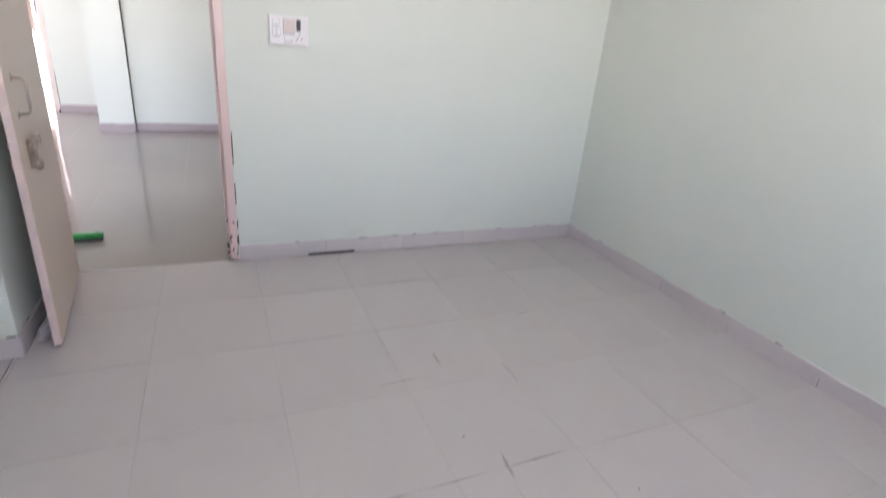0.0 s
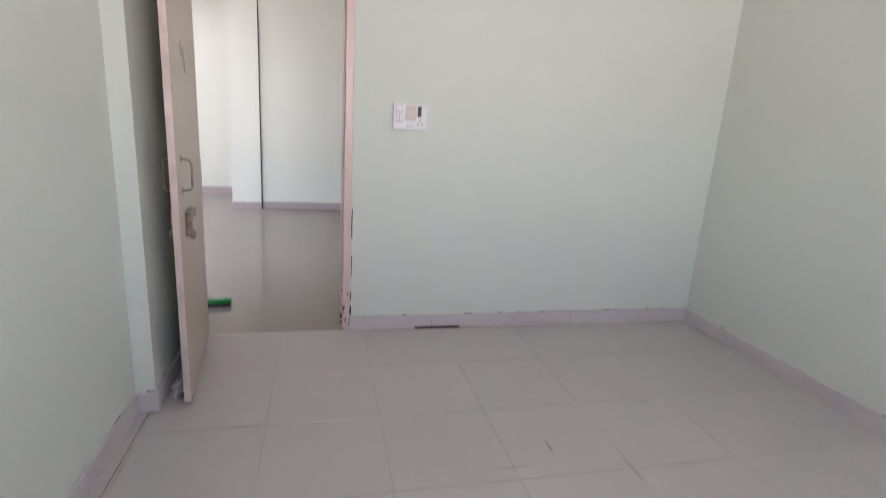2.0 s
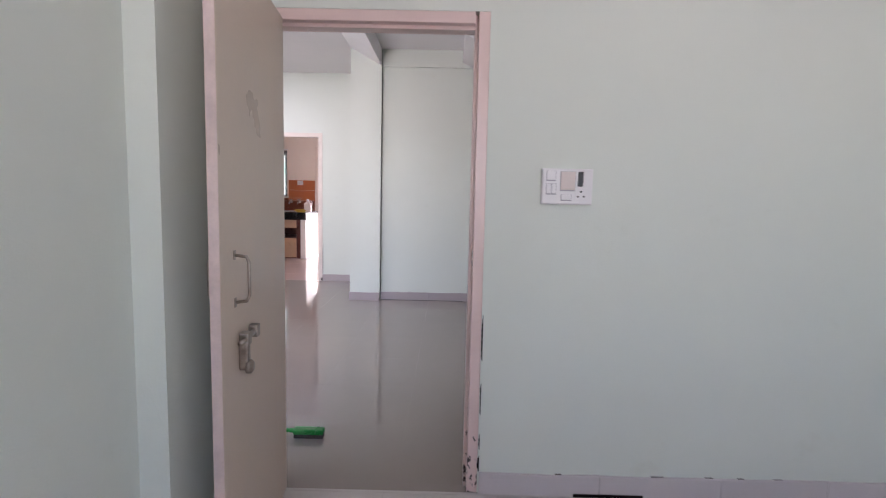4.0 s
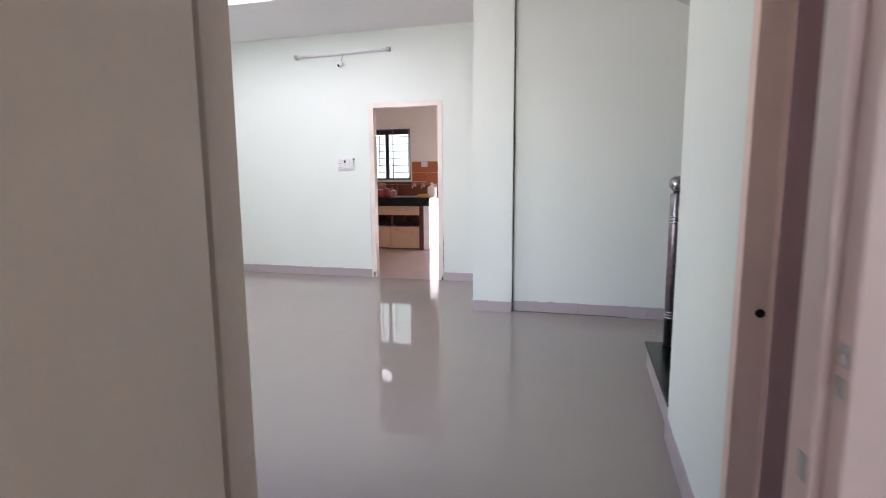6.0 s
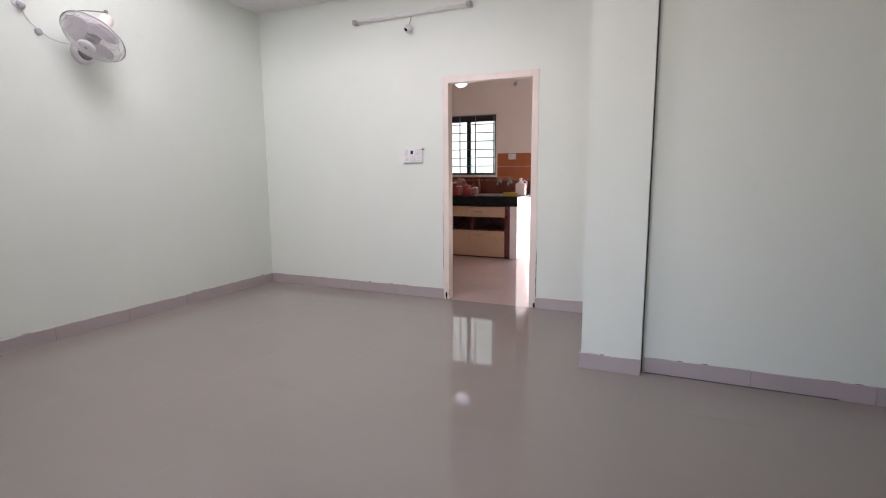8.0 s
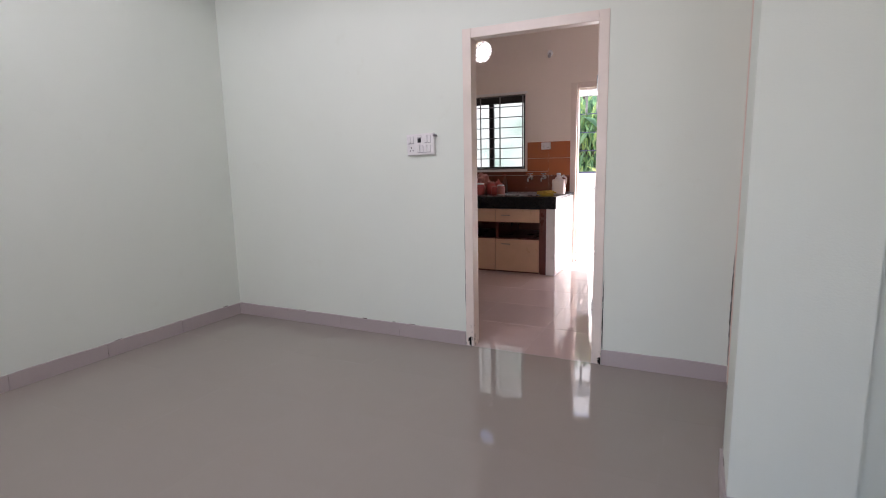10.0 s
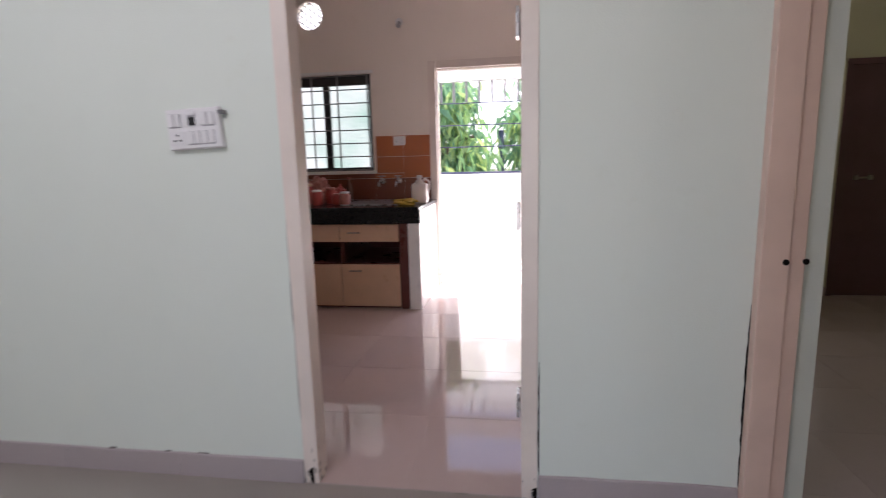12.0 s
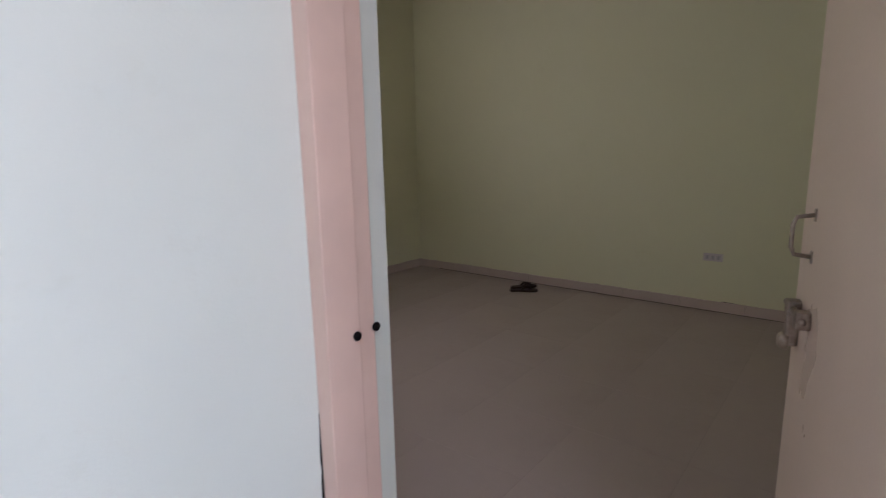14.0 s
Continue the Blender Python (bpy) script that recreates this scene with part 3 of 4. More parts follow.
part("bolt_hole", bm, M_BLACK, door6, "round bolt hole")


# ---- windows ----
def barred_window(name, x0, x1, z0, z1, y, mull, rows, label, ledge, side=0.035, casing=0.0):
    w = thing(name, ((x0 + x1) / 2, y, z0), label, "window", kind="structure")
    fw = 0.035
    for n, b in (("window_frame", (x0, x0 + fw, z0, z1)), ("window_frame", (x1 - side, x1, z0, z1)), ("window_frame", (x0 + fw, x1 - side, z0, z0 + fw)),
                 ("window_frame", (x0 + fw, x1 - side, z1 - 0.10, z1)), ("mullion", (mull - 0.032, mull + 0.032, z0 + fw, z1 - 0.10))):
        bm = bmesh.new()
        bx(bm, b[0], b[1], y + 0.045, y + 0.085, b[2], b[3], bevel=0.002)
        part(n, bm, M_BLACK_FRAME, w, "black painted frame")
    for i in range(rows + 1):
        bm = bmesh.new()
        z = z0 + 0.012 + i * (z1 - z0 - 0.024) / rows
        rod(bm, (x0, y + 0.025, z), (x1, y + 0.025, z), 0.006, 8)
        part("bar", bm, M_BAR, w)
    for k in (0.04, 0.36, 0.64, 0.96):
        bm = bmesh.new()
        x = x0 + k * (x1 - x0)
        bx(bm, x - 0.008, x + 0.008, y + 0.014, y + 0.019, z0, z1)
        part("upright", bm, M_BAR, w)
    for p, q in ((x0 + fw, mull - 0.032), (mull + 0.032, x1 - side)):
        bm = bmesh.new()
        bx(bm, p, q, y + 0.06, y + 0.066, z0 + fw, z1 - 0.10)
        pane = part("pane", bm, M_PANE, w, "frosted glass pane")
        pane.visible_shadow = False
    bm = bmesh.new()
    bx(bm, x0 - 0.03, x1 + 0.03, y - 0.022, y - 0.002, z1, z1 + 0.03, bevel=0.003)
    part("drip_edge", bm, ledge, w)
    if casing:
        for p, q in ((x0 - casing, x0), (x1, x1 + casing)):
            bm = bmesh.new()
            bx(bm, p, q, y - 0.02, y - 0.001, z0, z1, bevel=0.003)
            part("casing", bm, ledge, w, "white painted casing")
    bm = bmesh.new()
    bx(bm, x0 - 0.03, x1 + 0.03, y - 0.03, y - 0.002, z0 - 0.03, z0, bevel=0.003)
    part("window_sill", bm, ledge, w)
    return w


barred_window("window_1", KW[0], KW[1], KW[2], KW[3], FY, -4.02, 7, "black framed kitchen window with grey bars and frosted panes", M_WHITE_WASH)
barred_window("window_2", R2W[0], R2W[1], R2W[2], R2W[3], RY, -0.05, 8, "black framed bedroom window with grey bars and frosted panes", M_WHITE_WASH, 0.085, 0.045)

vent = thing("vent", (VX, FY, VZ), "round vent hole with a criss-cross wire grille", "vent")
for k in range(-2, 3):
    for ang in (35, -35):
        bm = bmesh.new()
        h = math.sqrt(max(0.0, (VR - 0.004) ** 2 - (k * 0.05) ** 2))
        d = Vector((math.cos(radians(ang)), 0, math.sin(radians(ang))))
        n = Vector((-d.z, 0, d.x))
        c = Vector((VX, FY + 0.03 + (0.005 if ang > 0 else 0), VZ)) + n * k * 0.05
        rod(bm, c - d * h, c + d * h, 0.0055, 6)
        part("wire", bm, M_BAR, vent)


# ---- stairs ----
stairs = thing("staircase", (0.1, 2.5, 0), "stairs with dark green marble treads and pink risers", "staircase", kind="structure")
for i in range(8):
    x, z = 0.10 + i * 0.27, i * 0.168
    bm = bmesh.new()
    bx(bm, x + 0.012, x + 0.30 if i < 7 else 2.6, 1.955, 2.945, 0 if i == 0 else z - 0.02, z + 0.148)
    part("riser", bm, M_SKIRT, stairs, "pale pink riser")
    bm = bmesh.new()
    bx(bm, x - 0.004, x + 0.282 if i < 7 else 2.6, 1.955, 2.955, z + 0.148, z + 0.168, bevel=0.004)
    part("tread", bm, M_GREEN_STONE, stairs, "polished dark green marble tread")
bm = bmesh.new()
o = bmesh.new()
prof = [(0.0, 2.86), (2.0, 1.76), (2.6, 1.76), (2.6, 1.90), (2.0, 1.90), (0.0, 3.0)]
sa, sb = ([o.verts.new((x, y, z)) for x, z in prof] for y in (3.05, SY))
for i in range(6):
    o.faces.new((sa[i], sa[(i + 1) % 6], sb[(i + 1) % 6], sb[i]))
o.faces.new(sa[::-1])
o.faces.new(sb)
join(bm, o)
single("stair_soffit", bm, M_CEIL, "white plastered underside of the upper stair flight", kind="structure")

rail = thing("stair_railing", (0.25, 2.93, 0.168), "stainless steel stair railing with a ball-topped newel post", "railing")
PXR, PYR = 0.235, 2.905
bm = bmesh.new()
spun(bm, [(0.037, 0), (0.037, 0.97), (0.033, 0.978), (0.022, 0.982), (0.020, 0.995)], (PXR, PYR, 0.168), (0, 0, 1), 28)
post = part("newel_post", bm, M_STEEL_DARK, rail, "dull round steel post")
for z in (0.18, 0.198, 0.216, 0.79, 0.808, 0.826):
    bm = bmesh.new()
    spun(bm, [(0.036, 0), (0.0405, 0.003), (0.0405, 0.008), (0.036, 0.011)], (PXR, PYR, 0.168 + z), (0, 0, 1), 28)
    part("ring", bm, M_STEEL, post, "bright turned ring")
bm = bmesh.new()
bmesh.ops.create_uvsphere(bm, u_segments=32, v_segments=20, radius=0.05, matrix=Matrix.Translation((PXR, PYR, 1.205)))
for f in bm.faces:
    f.smooth = True
part("ball", bm, M_STEEL, post, "polished steel ball")
for z, r in ((1.02, 0.019), (0.80, 0.008), (0.60, 0.008), (0.39, 0.008)):
    bm = bmesh.new()
    rod(bm, (PXR + 0.028, PYR, z), (PXR + 1.6, PYR, z + 1.6 * 0.62), r, 16)
    part("handrail" if r > 0.01 else "rail_bar", bm, M_STEEL_DARK, rail)
bm = bmesh.new()
tube(bm, [(PXR + 0.30, PYR, 0.98), (PXR + 0.285, PYR - 0.012, 0.95), (PXR + 0.275, PYR - 0.015, 0.90), (PXR + 0.29, PYR - 0.012, 0.85), (PXR + 0.30, PYR, 0.83)], 0.008)
part("cable_loop", bm, M_BLACK_FRAME, rail, "black cable loop on the bar")
for x in (PXR + 0.75, PXR + 1.5):
    bm = bmesh.new()
    rod(bm, (x, PYR, 0.168 + 0.62 * (x - PXR)), (x, PYR, 1.02 + 0.62 * (x - PXR)), 0.022, 18)
    part("baluster", bm, M_STEEL_DARK, rail)


# ---- electrical fittings ----
def switchboard(name, x, y, z, w, h, cells, label, turn=0):
    """A plate on a wall that faces -y, with switches and sockets: cells are (x, z, w, h, kind) along the plate."""
    t = thing(name, (x, y, z), label, "switchboard")
    m = pose(x, y, z, 0, turn, 0)
    bm = bmesh.new()
    bx(bm, 0, w, -0.022, 0, 0, h, bevel=0.003, m=m)
    part("box", bm, M_WHITE_PLASTIC, t)
    bm = bmesh.new()
    bx(bm, 0.004, w - 0.004, -0.027, -0.022, 0.004, h - 0.004, bevel=0.002, m=m)
    part("plate", bm, M_WHITE_PLASTIC, t)
    for cx, cz, cw, ch, kind in cells:
        bm = bmesh.new()
        if kind == "socket":
            bx(bm, cx, cx + cw, -0.029, -0.027, cz, cz + ch, bevel=0.001, m=m)
            ob = part("socket", bm, M_WHITE_PLASTIC, t)
            bm = bmesh.new()
            for dx, dz in ((0.5, 0.72), (0.27, 0.32), (0.73, 0.32)):
                spun(bm, [(0.004, 0), (0.004, 0.001)], (cx + cw * dx, -0.029, cz + ch * dz), (0, -1, 0), 10)
            bmesh.ops.transform(bm, matrix=m, verts=bm.verts[:])
            part("pin_holes", bm, M_BLACK, ob)
        elif kind == "dial":
            bx(bm, cx, cx + cw, -0.034, -0.027, cz, cz + ch, bevel=0.003, m=m)
            part("regulator", bm, M_BLACK_FRAME, t, "dark fan regulator")
        else:
            bx(bm, cx, cx + cw, -0.032, -0.027, cz, cz + ch, bevel=0.002, m=m)
            # grey rim, deeper at the bottom, paints the shade under each switch
            gap = bmesh.new()
            bx(gap, cx - 0.002, cx + cw + 0.002, -0.0278, -0.0268, cz - 0.005, cz + ch + 0.001, m=m)
            part("switch_shade", gap, M_GREY_PLASTIC, t)
            part("switch", bm, M_WHITE_PLASTIC if kind == "switch" else M_BLANK, t)
    return t


switchboard("switchboard", 0.243, 0.0, 1.278, 0.208, 0.147,
            [(0.018, 0.10, 0.035, 0.036, "switch"), (0.018, 0.045, 0.016, 0.04, "switch"), (0.04, 0.045, 0.016, 0.04, "switch"), (0.075, 0.06, 0.06, 0.075, "blank"),
             (0.145, 0.075, 0.022, 0.06, "dial"), (0.135, 0.018, 0.05, 0.05, "socket"), (0.08, 0.02, 0.04, 0.02, "switch")],
            "white switchboard with switches and a socket on the bedroom wall")
switchboard("switchboard", -3.335, KY, 1.35, 0.215, 0.148,
            [(0.012, 0.085, 0.02, 0.045, "switch"), (0.038, 0.085, 0.02, 0.045, "switch"), (0.092, 0.086, 0.026, 0.03, "dial"), (0.09, 0.122, 0.03, 0.012, "switch"), (0.145, 0.085, 0.02, 0.045, "switch"),
             (0.172, 0.085, 0.02, 0.045, "switch"), (0.015, 0.018, 0.05, 0.05, "socket"), (0.085, 0.02, 0.02, 0.045, "switch"), (0.11, 0.02, 0.02, 0.045, "switch"),
             (0.14, 0.02, 0.02, 0.045, "switch"), (0.168, 0.02, 0.02, 0.045, "switch")],
            "white switchboard with two rows of switches by the kitchen doorway", -2.0)
bm = bmesh.new()
bx(bm, -3.128, -3.108, KY - 0.03, KY - 0.001, 1.478, 1.492, bevel=0.002)
single("tape", bm, M_BAR, "scrap of dark tape at the switchboard's corner", "tape")
switchboard("wall_socket", -3.315, FY, 1.45, 0.12, 0.09, [(0.015, 0.02, 0.045, 0.05, "socket"), (0.075, 0.025, 0.025, 0.045, "switch")], "white socket plate on the kitchen wall")

ws = thing("wall_socket", (RX, 5.5, 0.40), "small pale socket plate on the back bedroom wall", "socket")
bm = bmesh.new()
bx(bm, RX - 0.016, RX, 5.46, 5.60, 0.41, 0.47, bevel=0.003)
part("plate", bm, M_SKIRT_PALE, ws)
for y in (5.49, 5.53, 5.57):
    bm = bmesh.new()
    bx(bm, RX - 0.019, RX - 0.016, y - 0.010, y + 0.010, 0.425, 0.455, bevel=0.001)
    part("switch", bm, M_GREY_PLASTIC, ws)


def bulb_holder(at, axis, glass, label):
    """A round wall plate with an angled holder; glass: the bulb's radius, or 0."""
    a, d = Vector(at), Vector(axis).normalized()
    t = thing("bulb_holder", at, label, "lamp")
    bm = bmesh.new()
    spun(bm, [(0.036, 0), (0.036, 0.008), (0.026, 0.016), (0.018, 0.022)], a, (0, -1, 0) if abs(d.y) > 0.3 else (1, 0, 0), 20)
    part("rose", bm, M_WHITE_PLASTIC, t)
    bm = bmesh.new()
    spun(bm, [(0.017, 0.01), (0.019, 0.02), (0.019, 0.055), (0.022, 0.058), (0.022, 0.066)], a, d, 20)
    part("holder", bm, M_GREY_PLASTIC, t)
    if glass:
        bm = bmesh.new()
        spun(bm, [(0.013, 0.062), (0.016, 0.075), (glass * 0.9, 0.10), (glass, 0.122), (glass * 0.85, 0.143), (glass * 0.4, 0.156), (0.004, 0.158)], a, d, 24)
        part("bulb", bm, M_WHITE_PLASTIC, t, "milky unlit bulb")
    return t


bulb_holder((0.775, 0.0, 2.40), (0.25, -0.75, -0.55), 0.032, "angled wall lamp holder with an unlit milky bulb")
bulb_holder((HL, 3.09, 2.475), (0.8, 0.1, -0.5), 0.0, "empty grey wall lamp holder")
bulb_holder((-3.215, FY, 2.63), (0.0, -0.7, -0.7), 0.0, "small empty lamp holder on the kitchen wall")
bm = bmesh.new()
spun(bm, [(0.024, 0), (0.024, 0.016), (0.012, 0.03)], (HL, 3.21, 2.30), (1, 0, 0), 18)
single("ceiling_rose", bm, M_GREY_PLASTIC, "round grey junction rose on the hall wall", "junction box")
bm = bmesh.new()
tube(bm, [(HL + 0.006, 3.10, 2.46), (HL + 0.014, 3.12, 2.41), (HL + 0.014, 3.16, 2.35), (HL + 0.02, 3.20, 2.315)], 0.0028, 8)
single("wire", bm, M_WIRE, "thin white wire clipped to the hall wall", "wire")
bm = bmesh.new()
tube(bm, [(HL + 0.02, 3.22, 2.30), (HL + 0.03, 3.27, 2.265), (HL + 0.04, 3.34, 2.25), (HL + 0.05, 3.42, 2.25), (HL + 0.03, 3.46, 2.25)], 0.0032, 8)
single("wire", bm, M_WIRE, "slack white wire that feeds the fan", "wire")

tl = thing("tube_light", (-3.23, KY, 2.75), "unlit white tube light batten on the hall wall", "tube light")
m = pose(-3.232, KY, 2.757, 0, -1.0, 0)
bm = bmesh.new()
bx(bm, -0.61, 0.61, -0.03, 0, -0.016, 0.016, bevel=0.003, m=m)
part("batten", bm, M_WHITE_PLASTIC, tl)
bm = bmesh.new()
rod(bm, (-0.59, -0.048, -0.006), (0.59, -0.048, -0.006), 0.013, 16)
bmesh.ops.transform(bm, matrix=m, verts=bm.verts[:])
part("tube", bm, M_WHITE_PLASTIC, tl, "milky unlit tube")
for s in (-1, 1):
    bm = bmesh.new()
    bx(bm, min(s * 0.59, s * 0.632), max(s * 0.59, s * 0.632), -0.066, 0.0, -0.024, 0.018, bevel=0.004, m=m)
    part("end_cap", bm, M_GREY_PLASTIC, tl, "grey tube holder")
cam_bulb = thing("pendant_holder", (-3.235, KY, 2.6), "small pendant lamp holder hung under the tube light", "lamp")
bm = bmesh.new()
tube(bm, [(-3.225, KY - 0.015, 2.74), (-3.225, KY - 0.03, 2.70), (-3.23, KY - 0.05, 2.65)], 0.003, 8)
part("cord", bm, M_BAR, cam_bulb)
bm = bmesh.new()
spun(bm, [(0.014, 0), (0.032, 0.012), (0.036, 0.035), (0.03, 0.06), (0.018, 0.066)], (-3.225, KY - 0.035, 2.64), (-0.35, -0.75, -0.55), 20)
hd = part("holder", bm, M_WHITE_PLASTIC, cam_bulb)
bm = bmesh.new()
spun(bm, [(0.017, 0.064), (0.017, 0.069)], (-3.225, KY - 0.035, 2.64), (-0.35, -0.75, -0.55), 20)
part("mouth", bm, M_BLACK, hd, "dark open mouth")

# wall fan
fan = thing("wall_fan", (HL, 3.52, 2.2), "white wall fan with a fine wire cage, tilted down", "fan")
FC = Vector((-4.83, 3.42, 2.275))
fd = Vector((0.10, -0.62, -0.77)).normalized()
fq = Vector((0, 0, 1)).rotation_difference(fd).to_matrix().to_4x4()
FM = Matrix.Translation(FC) @ fq
bm = bmesh.new()
spun(bm, [(0.092, 0.0), (0.092, 0.02), (0.085, 0.034), (0.07, 0.036)], (HL, 3.515, 2.215), (1, 0, 0), 28)
base = part("wall_base", bm, M_WHITE_PLASTIC, fan, "round white wall base")
# A grey disc on the base stands in for its shaded side.
bm = bmesh.new()
spun(bm, [(0.062, 0.036), (0.062, 0.039), (0.03, 0.041)], (HL, 3.52, 2.215), (1, 0, 0), 24)
part("base_shade", bm, M_BAR, base, "dark disc painting shade onto the base")
bm = bmesh.new()
tube(bm, [(HL + 0.035, 3.52, 2.23), (HL + 0.09, 3.56, 2.29), (HL + 0.17, 3.58, 2.38), tuple(FC - fd * 0.16)], 0.02)
part("arm", bm, M_JUG, fan)
bm = bmesh.new()
spun(bm, [(0.03, -0.225), (0.046, -0.22), (0.053, -0.19), (0.055, -0.12), (0.076, -0.07), (0.06, -0.055)], FC, fd, 28)
motor = part("motor", bm, M_JUG, fan, "cream motor housing")
bm = bmesh.new()
kn = FC - fd * 0.205 + Vector((0, 0, 0.052))
spun(bm, [(0.012, -0.012), (0.014, 0.0), (0.012, 0.014)], kn, (0, 0, 1), 14)
part("knob", bm, M_BAR, motor, "small dark knob")
tip = max((FM @ Vector((0.222 * math.cos(k * 0.1), 0.222 * math.sin(k * 0.1), 0)) for k in range(63)), key=lambda v: v.z - 0.6 * v.y)
bm = bmesh.new()
tube(bm, [tuple(tip), tuple(tip.lerp(kn, 0.5) + Vector((0, 0, 0.008))), tuple(kn)], 0.0045, 8)
part("stay_wire", bm, M_BAR, fan, "thin grey stay wire")
RIM = 0.222
for name, h in (("front_cage", 0.095), ("rear_cage", -0.07)):
    bm = bmesh.new()
    prof = [(RIM, 0.0), (0.20, 0.35), (0.155, 0.68), (0.105, 0.90), (0.055, 1.0)]
    for r, dz in prof:
        tube(bm, [tuple(FM @ Vector((r * math.cos(a), r * math.sin(a), h * dz))) for a in (2 * math.pi * i / 40 for i in range(41))], 0.0018 if r < RIM else 0.0055, 6)
    for i in range(84):
        a = 2 * math.pi * i / 84
        tube(bm, [tuple(FM @ Vector((r * math.cos(a), r * math.sin(a), h * dz))) for r, dz in prof], 0.0017, 4)
    part(name, bm, M_WHITE_PLASTIC, fan, "white fine wire cage")
bm = bmesh.new()
spun(bm, [(0.06, 0.093), (0.061, 0.105), (0.05, 0.114), (0.02, 0.117)], FC, fd, 28)
badge = part("badge", bm, M_WHITE_PLASTIC, fan, "round white front cap")
bm = bmesh.new()
spun(bm, [(0.012, 0.117), (0.010, 0.120)], FC, fd, 12)
part("badge_mark", bm, M_GREY_PLASTIC, badge)
for k in range(3):
    o = bmesh.new()
    rows = []
    for i in range(9):
        r = 0.03 + 0.165 * i / 8
        w = 0.03 + 0.08 * math.sin(math.pi * min(1, (i + 0.8) / 8.4) * 0.85)
        rows.append([o.verts.new(Vector((r, q * w, 0.022 * q * (1 - 0.4 * i / 8)))) for q in (-1, -0.3, 0.4, 1)])
    for a, c in zip(rows, rows[1:]):
        for j in range(3):
            o.faces.new((a[j], a[j + 1], c[j + 1], c[j])).smooth = True
    bmesh.ops.solidify(o, geom=o.faces[:], thickness=0.003)
    bm = bmesh.new()
    join(bm, o, FM @ pose(0, 0, 0, 0, 0, 120 * k + 20))
    part("blade", bm, M_BLADE, fan, "pale lilac plastic blade")
bm = bmesh.new()
spun(bm, [(0.045, -0.05), (0.045, 0.03), (0.02, 0.04)], FC, fd, 20)
part("hub", bm, M_BAR, fan, "dark hub")


# ---- bedroom and hall oddments ----
def scuff(x, y, ln, w, angle, seed):
    """A thin smear of dirt on the floor."""
    rng = random.Random(seed)
    m = pose(x, y, 0.0004, 0, 0, angle)
    bm = bmesh.new()
    left, right = [], []
    for i in range(13):
        k = i / 12
        h = w * math.sin(math.pi * k) * rng.uniform(0.4, 1.0) + 0.0006
        left.append(m @ Vector(((k - 0.5) * ln, h, 0)))
        right.append(m @ Vector(((k - 0.5) * ln, -h * rng.uniform(0.3, 1), 0)))
    lo = [bm.verts.new(p) for p in left + right[::-1]]
    hi = [bm.verts.new(p + Vector((0, 0, 0.0003))) for p in left + right[::-1]]
    for i in range(len(lo)):
        j = (i + 1) % len(lo)
        bm.faces.new((lo[i], lo[j], hi[j], hi[i]))
    bm.faces.new(lo[::-1])
    bm.faces.new(hi)
    return single("floor_stain", bm, M_STAIN, "dark smear of dirt on the pale floor tiles", "stain", "floor stains")


for x, y, ln, w, angle in ((0.811, -1.335, 0.11, 0.007, 90), (0.812, -2.02, 0.12, 0.008, 85), (0.80, -2.24, 0.26, 0.003, 95), (0.35, -2.03, 0.14, 0.004, 1), (0.62, -2.028, 0.22, 0.003, 1),
                           (0.93, -2.025, 0.25, 0.005, 1), (1.203, -2.259, 0.015, 0.005, 40), (-0.195, -1.958, 0.02, 0.006, 10), (0.72, -1.839, 0.02, 0.005, 30), (-0.80, -1.83, 0.025, 0.008, 10),
                           (0.60, -1.45, 0.18, 0.003, 2), (1.10, -1.52, 0.16, 0.003, 91), (0.11, -2.30, 0.12, 0.003, 89), (1.45, -1.05, 0.12, 0.003, 15)):
    scuff(x, y, ln, w, angle, int(x * 100 + y * 1000))


solid("skirting_gap", [(0.437, 0.742, -0.018, -0.012, 0.0005, 0.013)], M_BLACK, "dark open gap under the skirting tile")


def crumpled(name, at, sx, sy, sz, material, label, category, seed):
    rng = random.Random(seed)
    bm = bmesh.new()
    bmesh.ops.create_icosphere(bm, subdivisions=4, radius=1.0)
    off = Vector((rng.uniform(0, 50), rng.uniform(0, 50), 0))
    for v in bm.verts:
        n = noise.fractal(v.co * 1.7 + off, 1.0, 2.0, 4)
        p = v.co * (1 + 0.55 * n)
        v.co = Vector((at[0] + p.x * sx, at[1] + p.y * sy, at[2] + max(0.0, (p.z * 0.5 + 0.5)) * sz))
    for f in bm.faces:
        f.smooth = True
    return single(name, bm, material, label, category)


crumpled("rag", (-0.828, -0.70, 0.0), 0.022, 0.07, 0.065, M_CLOTH, "crumpled white rag on the floor behind the door", "rag", 4)

pan = thing("hand_brush", (-0.86, 0.49, 0), "bright green plastic hand brush on the hall floor", "brush")
bm = bmesh.new()
bx(bm, -0.94, -0.775, 0.46, 0.515, 0.02, 0.05, bevel=0.012)
bx(bm, -1.10, -0.93, 0.475, 0.50, 0.025, 0.045, bevel=0.009)
part("handle", bm, M_GREEN, pan)
bm = bmesh.new()
bx(bm, -0.935, -0.78, 0.465, 0.51, 0.0, 0.021, bevel=0.003)
part("bristles", bm, M_BRISTLE, pan)


